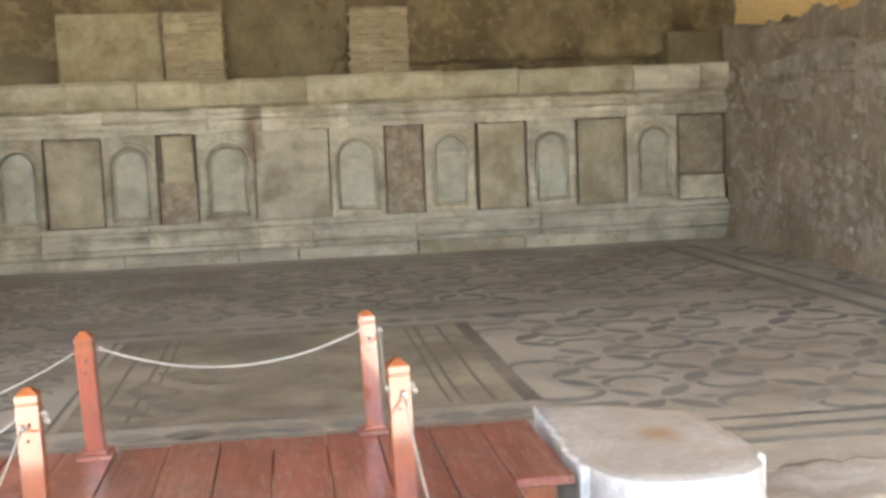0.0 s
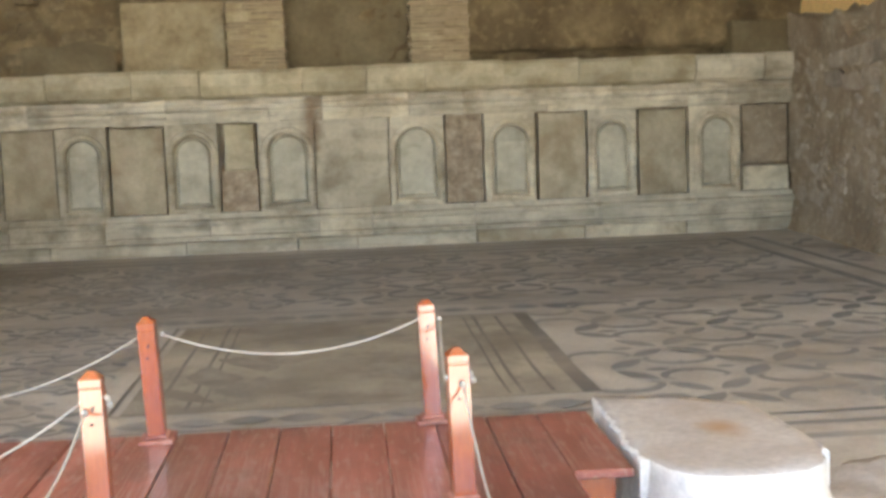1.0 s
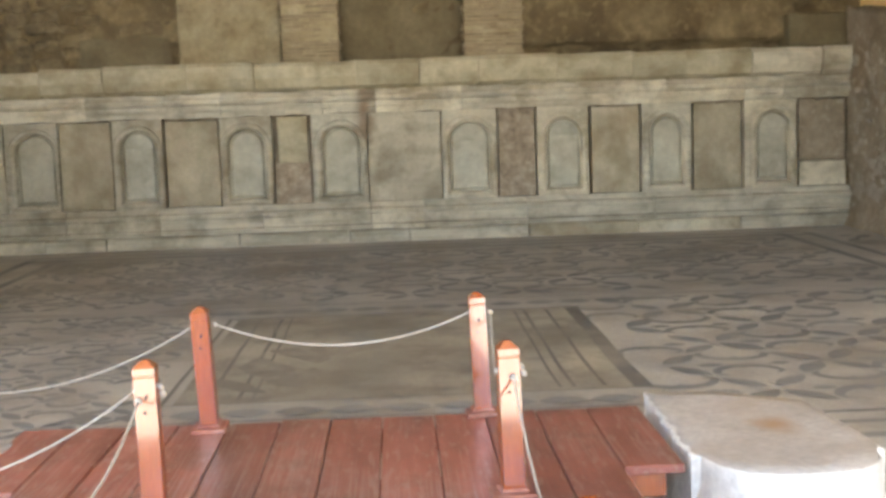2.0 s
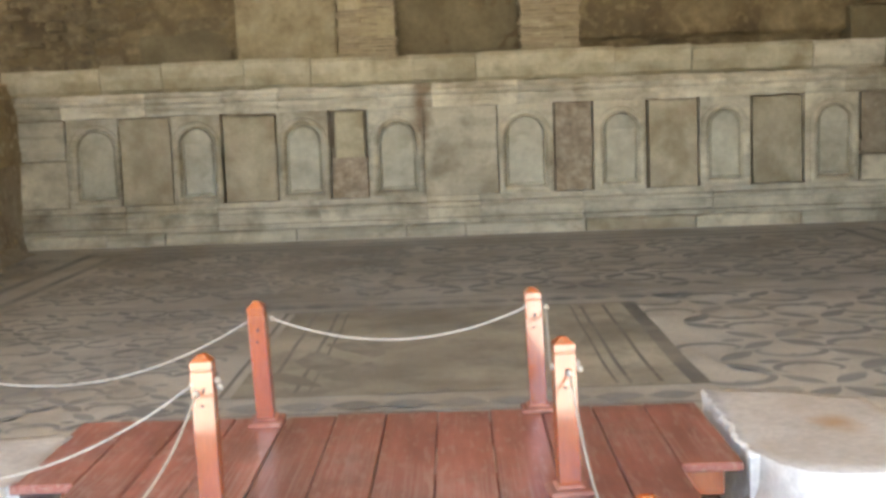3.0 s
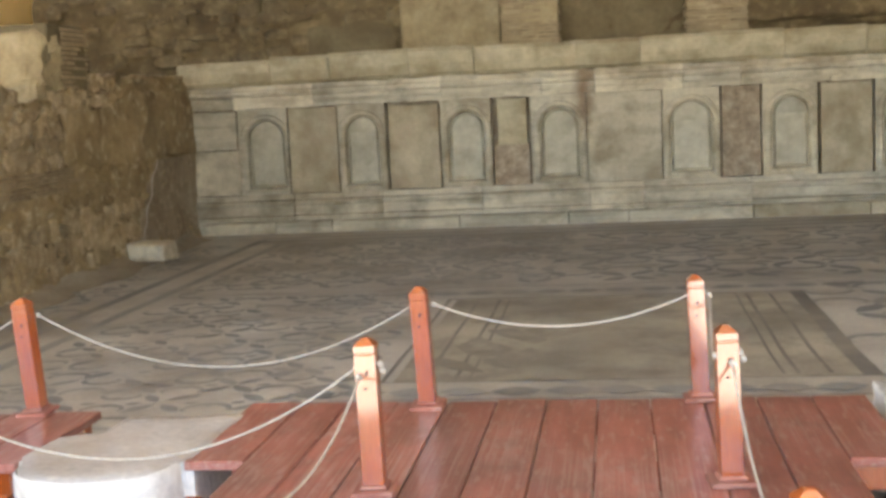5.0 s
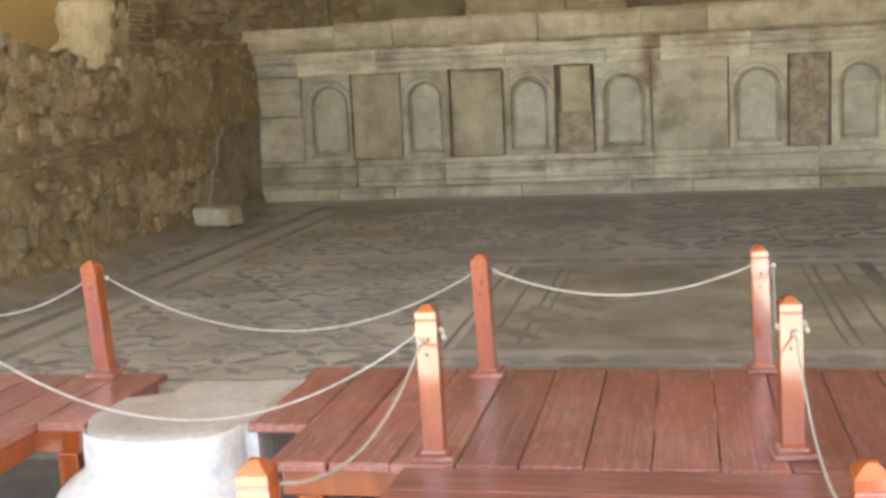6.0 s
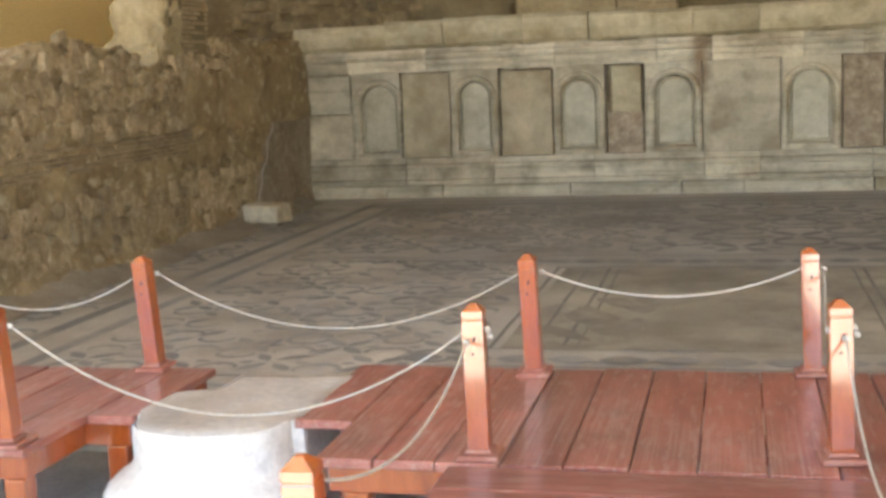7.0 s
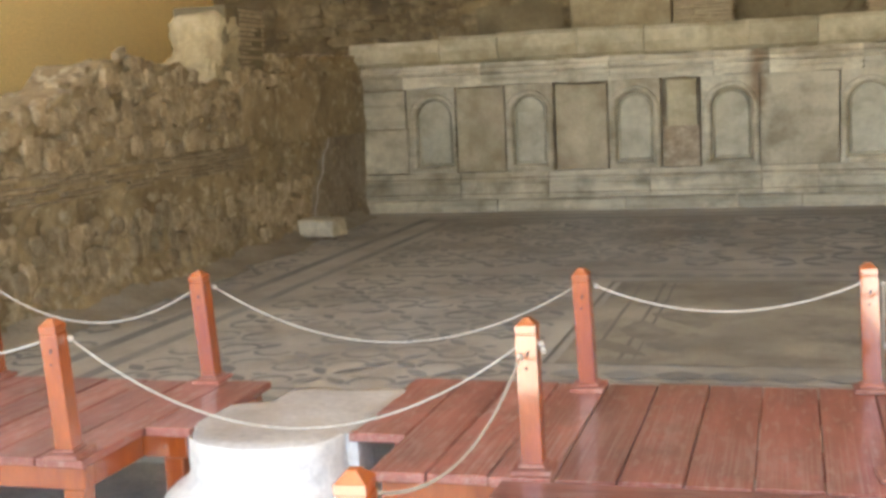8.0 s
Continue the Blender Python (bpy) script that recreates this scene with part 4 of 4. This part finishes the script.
def rope(a, b, sag, za, zb, offa=(0.05, 0), offb=(-0.05, 0), knots=True, tail=0.0):
    pa = Vector((POSTS[a][0] + offa[0], POSTS[a][1] + offa[1], za))
    pb = Vector((POSTS[b][0] + offb[0], POSTS[b][1] + offb[1], zb))
    ob = thing("rope", "white twisted rope slung between wooden posts", "rope", pa, "ropes between the posts")
    pts = [pa.lerp(pb, t) - Vector((0, 0, sag * 4 * t * (1 - t))) - pa for t in steps(0, 1, 1 / 24)]
    part("cord", tube(pts, 0.0052), ROPE, ob, smooth=True)
    if knots:
        for q in [pts[0], pts[-1]] + ([pts[-1] + Vector((tail, 0.01, 0.01)), pts[-1] + Vector((tail + 0.01, 0.0, -0.014))] if tail else []):
            bm = bmesh.new()
            bmesh.ops.create_icosphere(bm, subdivisions=2, radius=0.014)
            for v in bm.verts:
                v.co *= 1 + 0.3 * noise.noise(v.co * 90)
                v.co += q
            part("knot", bm, ROPE, ob, smooth=True)
    return ob


part("plaster_edge", tube(edge_points, 0.009), WORN_TOP, left, "pale broken plaster edge", smooth=True)
RZ = DZ + 0.53
rope("F1", "F2", 0.135, RZ, RZ)
rope("F0", "F1", 0.30, RZ, RZ)
rope("E0", "F0", 0.20, RZ, RZ)
rope("N0", "N1", 0.37, RZ, RZ - 0.02, tail=0.094)
rope("E1", "N0", 0.12, RZ, RZ)
rope("N1", "G1", 0.155, RZ - 0.05, RZ + 0.0, (-0.03, -0.05), (0.0, 0.06))
rope("N2", "G2", 0.29, RZ - 0.04, RZ - 0.02, (0.01, -0.05), (0.04, 0.05))
rope("F2", "N2", 0.12, RZ, RZ - 0.02, (0.05, -0.02), (-0.05, 0.0), tail=0.094)

# ---------------------------------------------------------------- column bases


def column_base(x, y, front, bow_x, bow_y, flank, label, seed):
    """Half column on the front of a broken pier: front is the y of the pier's shoulders, flank the plan of the broken part."""
    base = thing("column_base", label, "column base", (x, y, -0.16), "column bases of the portico")
    top = DZ + 0.16 + 0.005
    cx, r = (bow_x[0] + bow_x[1]) / 2 - x, (bow_x[1] - bow_x[0]) / 2
    deep = front - bow_y

    def bow(g):
        return [(cx - (r + g) * math.cos(a), front - y - (deep + g) * max(0.0, math.sin(a)) ** 0.8) for a in steps(0, math.pi, math.pi / 26)]

    prof = [(0.06, 0.10), (0.11, 0.115), (0.14, 0.15), (0.145, 0.19), (0.13, 0.235), (0.09, 0.27), (0.055, 0.285), (0.03, 0.31), (0.012, 0.345), (0.004, 0.39), (0.0, 0.44), (0.0, top - 0.012), (-0.01, top - 0.002)]
    loops = []
    for g, z in prof:
        ring = []
        for px, py in bow(g):
            chip = 0.012 * noise.fractal(Vector((px * 5, py * 5, z * 6 + seed)), 1, 2, 3)
            ring.append((px + chip, py + chip, z + (0.35 * chip if z > 0.4 else 0)))
        loops.append(ring + [(ring[-1][0], front - y + 0.08, z), (ring[0][0], front - y + 0.08, z)])
    part("half_column", skin(loops), WHITE_MARBLE, base, "white weathered marble mouldings", smooth=True)

    plan = []
    for (ax, ay, rag), (bx, by, _) in zip(flank, flank[1:] + flank[:1]):
        k = max(2, int(math.hypot(bx - ax, by - ay) / 0.035))
        plan += [(ax + (bx - ax) * i / k - x, ay + (by - ay) * i / k - y, rag) for i in range(k)]
    mid = sum(p[0] for p in plan) / len(plan), sum(p[1] for p in plan) / len(plan)

    def ring_at(z, inset=0.0):
        out = []
        for px, py, rag in plan:
            d = Vector((px - mid[0], py - mid[1]))
            n_ = noise.noise(Vector((px * 24, py * 24, z * 5 + seed))) + 0.8 * noise.noise(Vector((px * 7, py * 7, z * 9 + seed)))
            d *= 1 - (inset - rag * n_) / d.length
            out.append((mid[0] + d.x, mid[1] + d.y, z + (0.25 * rag * n_ if z > 0.45 else 0)))
        return out

    part("pier_block", skin([ring_at(z) for z in (0.10, 0.17, 0.24, 0.31, 0.38, 0.44, 0.48, top - 0.016)] + [ring_at(top - 0.004, 0.012)], cap_last=True), WHITE_MARBLE, base, "white marble with chipped flanks")
    # worn top skin over half column and pier
    rim = [(px, py, 0) for px, py in bow(-0.014)]
    rim = rim[1:-1] + [(px, py, 0) for px, py, z in ring_at(top, 0.02) if py > front - y + 0.03]
    ctr = sum(p[0] for p in rim) / len(rim), sum(p[1] for p in rim) / len(rim)
    rim.sort(key=lambda p: math.atan2(p[1] - ctr[1], p[0] - ctr[0]))
    fans = [[(ctr[0] + (px - ctr[0]) * q, ctr[1] + (py - ctr[1]) * q, 0) for px, py, _ in rim] for q in (1, 0.995, 0.85, 0.65, 0.45, 0.25, 0.08)]
    fans = [[(px, py, top + (-0.006 if i == 0 else 0.004) + 0.007 * noise.fractal(Vector((px * 5, py * 5, seed)), 1, 2, 3)) for px, py, _ in f] for i, f in enumerate(fans)]
    part("broken_top", skin(fans, cap_last=True), WORN_TOP, base, "flat worn grey-pink top with rust stains", smooth=True)
    part("plinth", box(bow_x[0] - 0.17 - x, bow_x[1] + 0.17 - x, bow_y - 0.17 - y, front + 0.6 - y, 0.0, 0.10, 0.012, 0.01), WHITE_MARBLE, base)
    return base


column_base(-2.34, 5.20, 5.07, (-2.71, -1.965), 4.73, [(-2.77, 5.06, 0.004), (-1.905, 5.06, 0.012), (-1.90, 5.86, 0.012), (-2.53, 5.84, 0.012), (-2.55, 5.56, 0.012), (-2.74, 5.44, 0.008)], "white marble column base with broken top beside the deck", 3)
column_base(1.64, 5.29, 5.16, (1.27, 2.04), 4.80, [(1.225, 5.15, 0.005), (2.085, 5.15, 0.006), (2.07, 5.75, 0.008), (2.03, 6.06, 0.012), (1.66, 6.32, 0.014), (1.27, 6.38, 0.034)], "white marble column base with ragged flank beside the deck", 8)

# rough white marble threshold beside the base
sill = thing("marble_threshold", "rough white marble threshold block in front of the mosaic", "stone block", (3.4, 5.5, -0.16))


def rough_block(x0, x1, y0, y1, z1, seed):
    def place(u, v):
        x = x0 + (x1 - x0) * u
        drop = 0.0
        if v < 0.2:
            y, z = y0, z1 * v / 0.2
        elif v > 0.8:
            y, z = y1, z1 * (1 - v) / 0.2
        else:
            y, z = y0 + (y1 - y0) * (v - 0.2) / 0.6, z1
        q = Vector((x * 5, y * 5, z * 5 + seed))
        return (x + 0.03 * noise.noise(q + Vector((9, 0, 0))), y + 0.05 * noise.fractal(q, 1, 2, 3), z + 0.05 * noise.fractal(q * 0.8, 1, 2, 4) * (z > 0.05))
    return rough_sheet(steps(0, 1, 1 / 60), steps(0, 1, 1 / 30), place)


part("block", rough_block(-1.27, 2.6, -0.35, 0.56, 0.18, 4), WORN_TOP, sill, smooth=True)
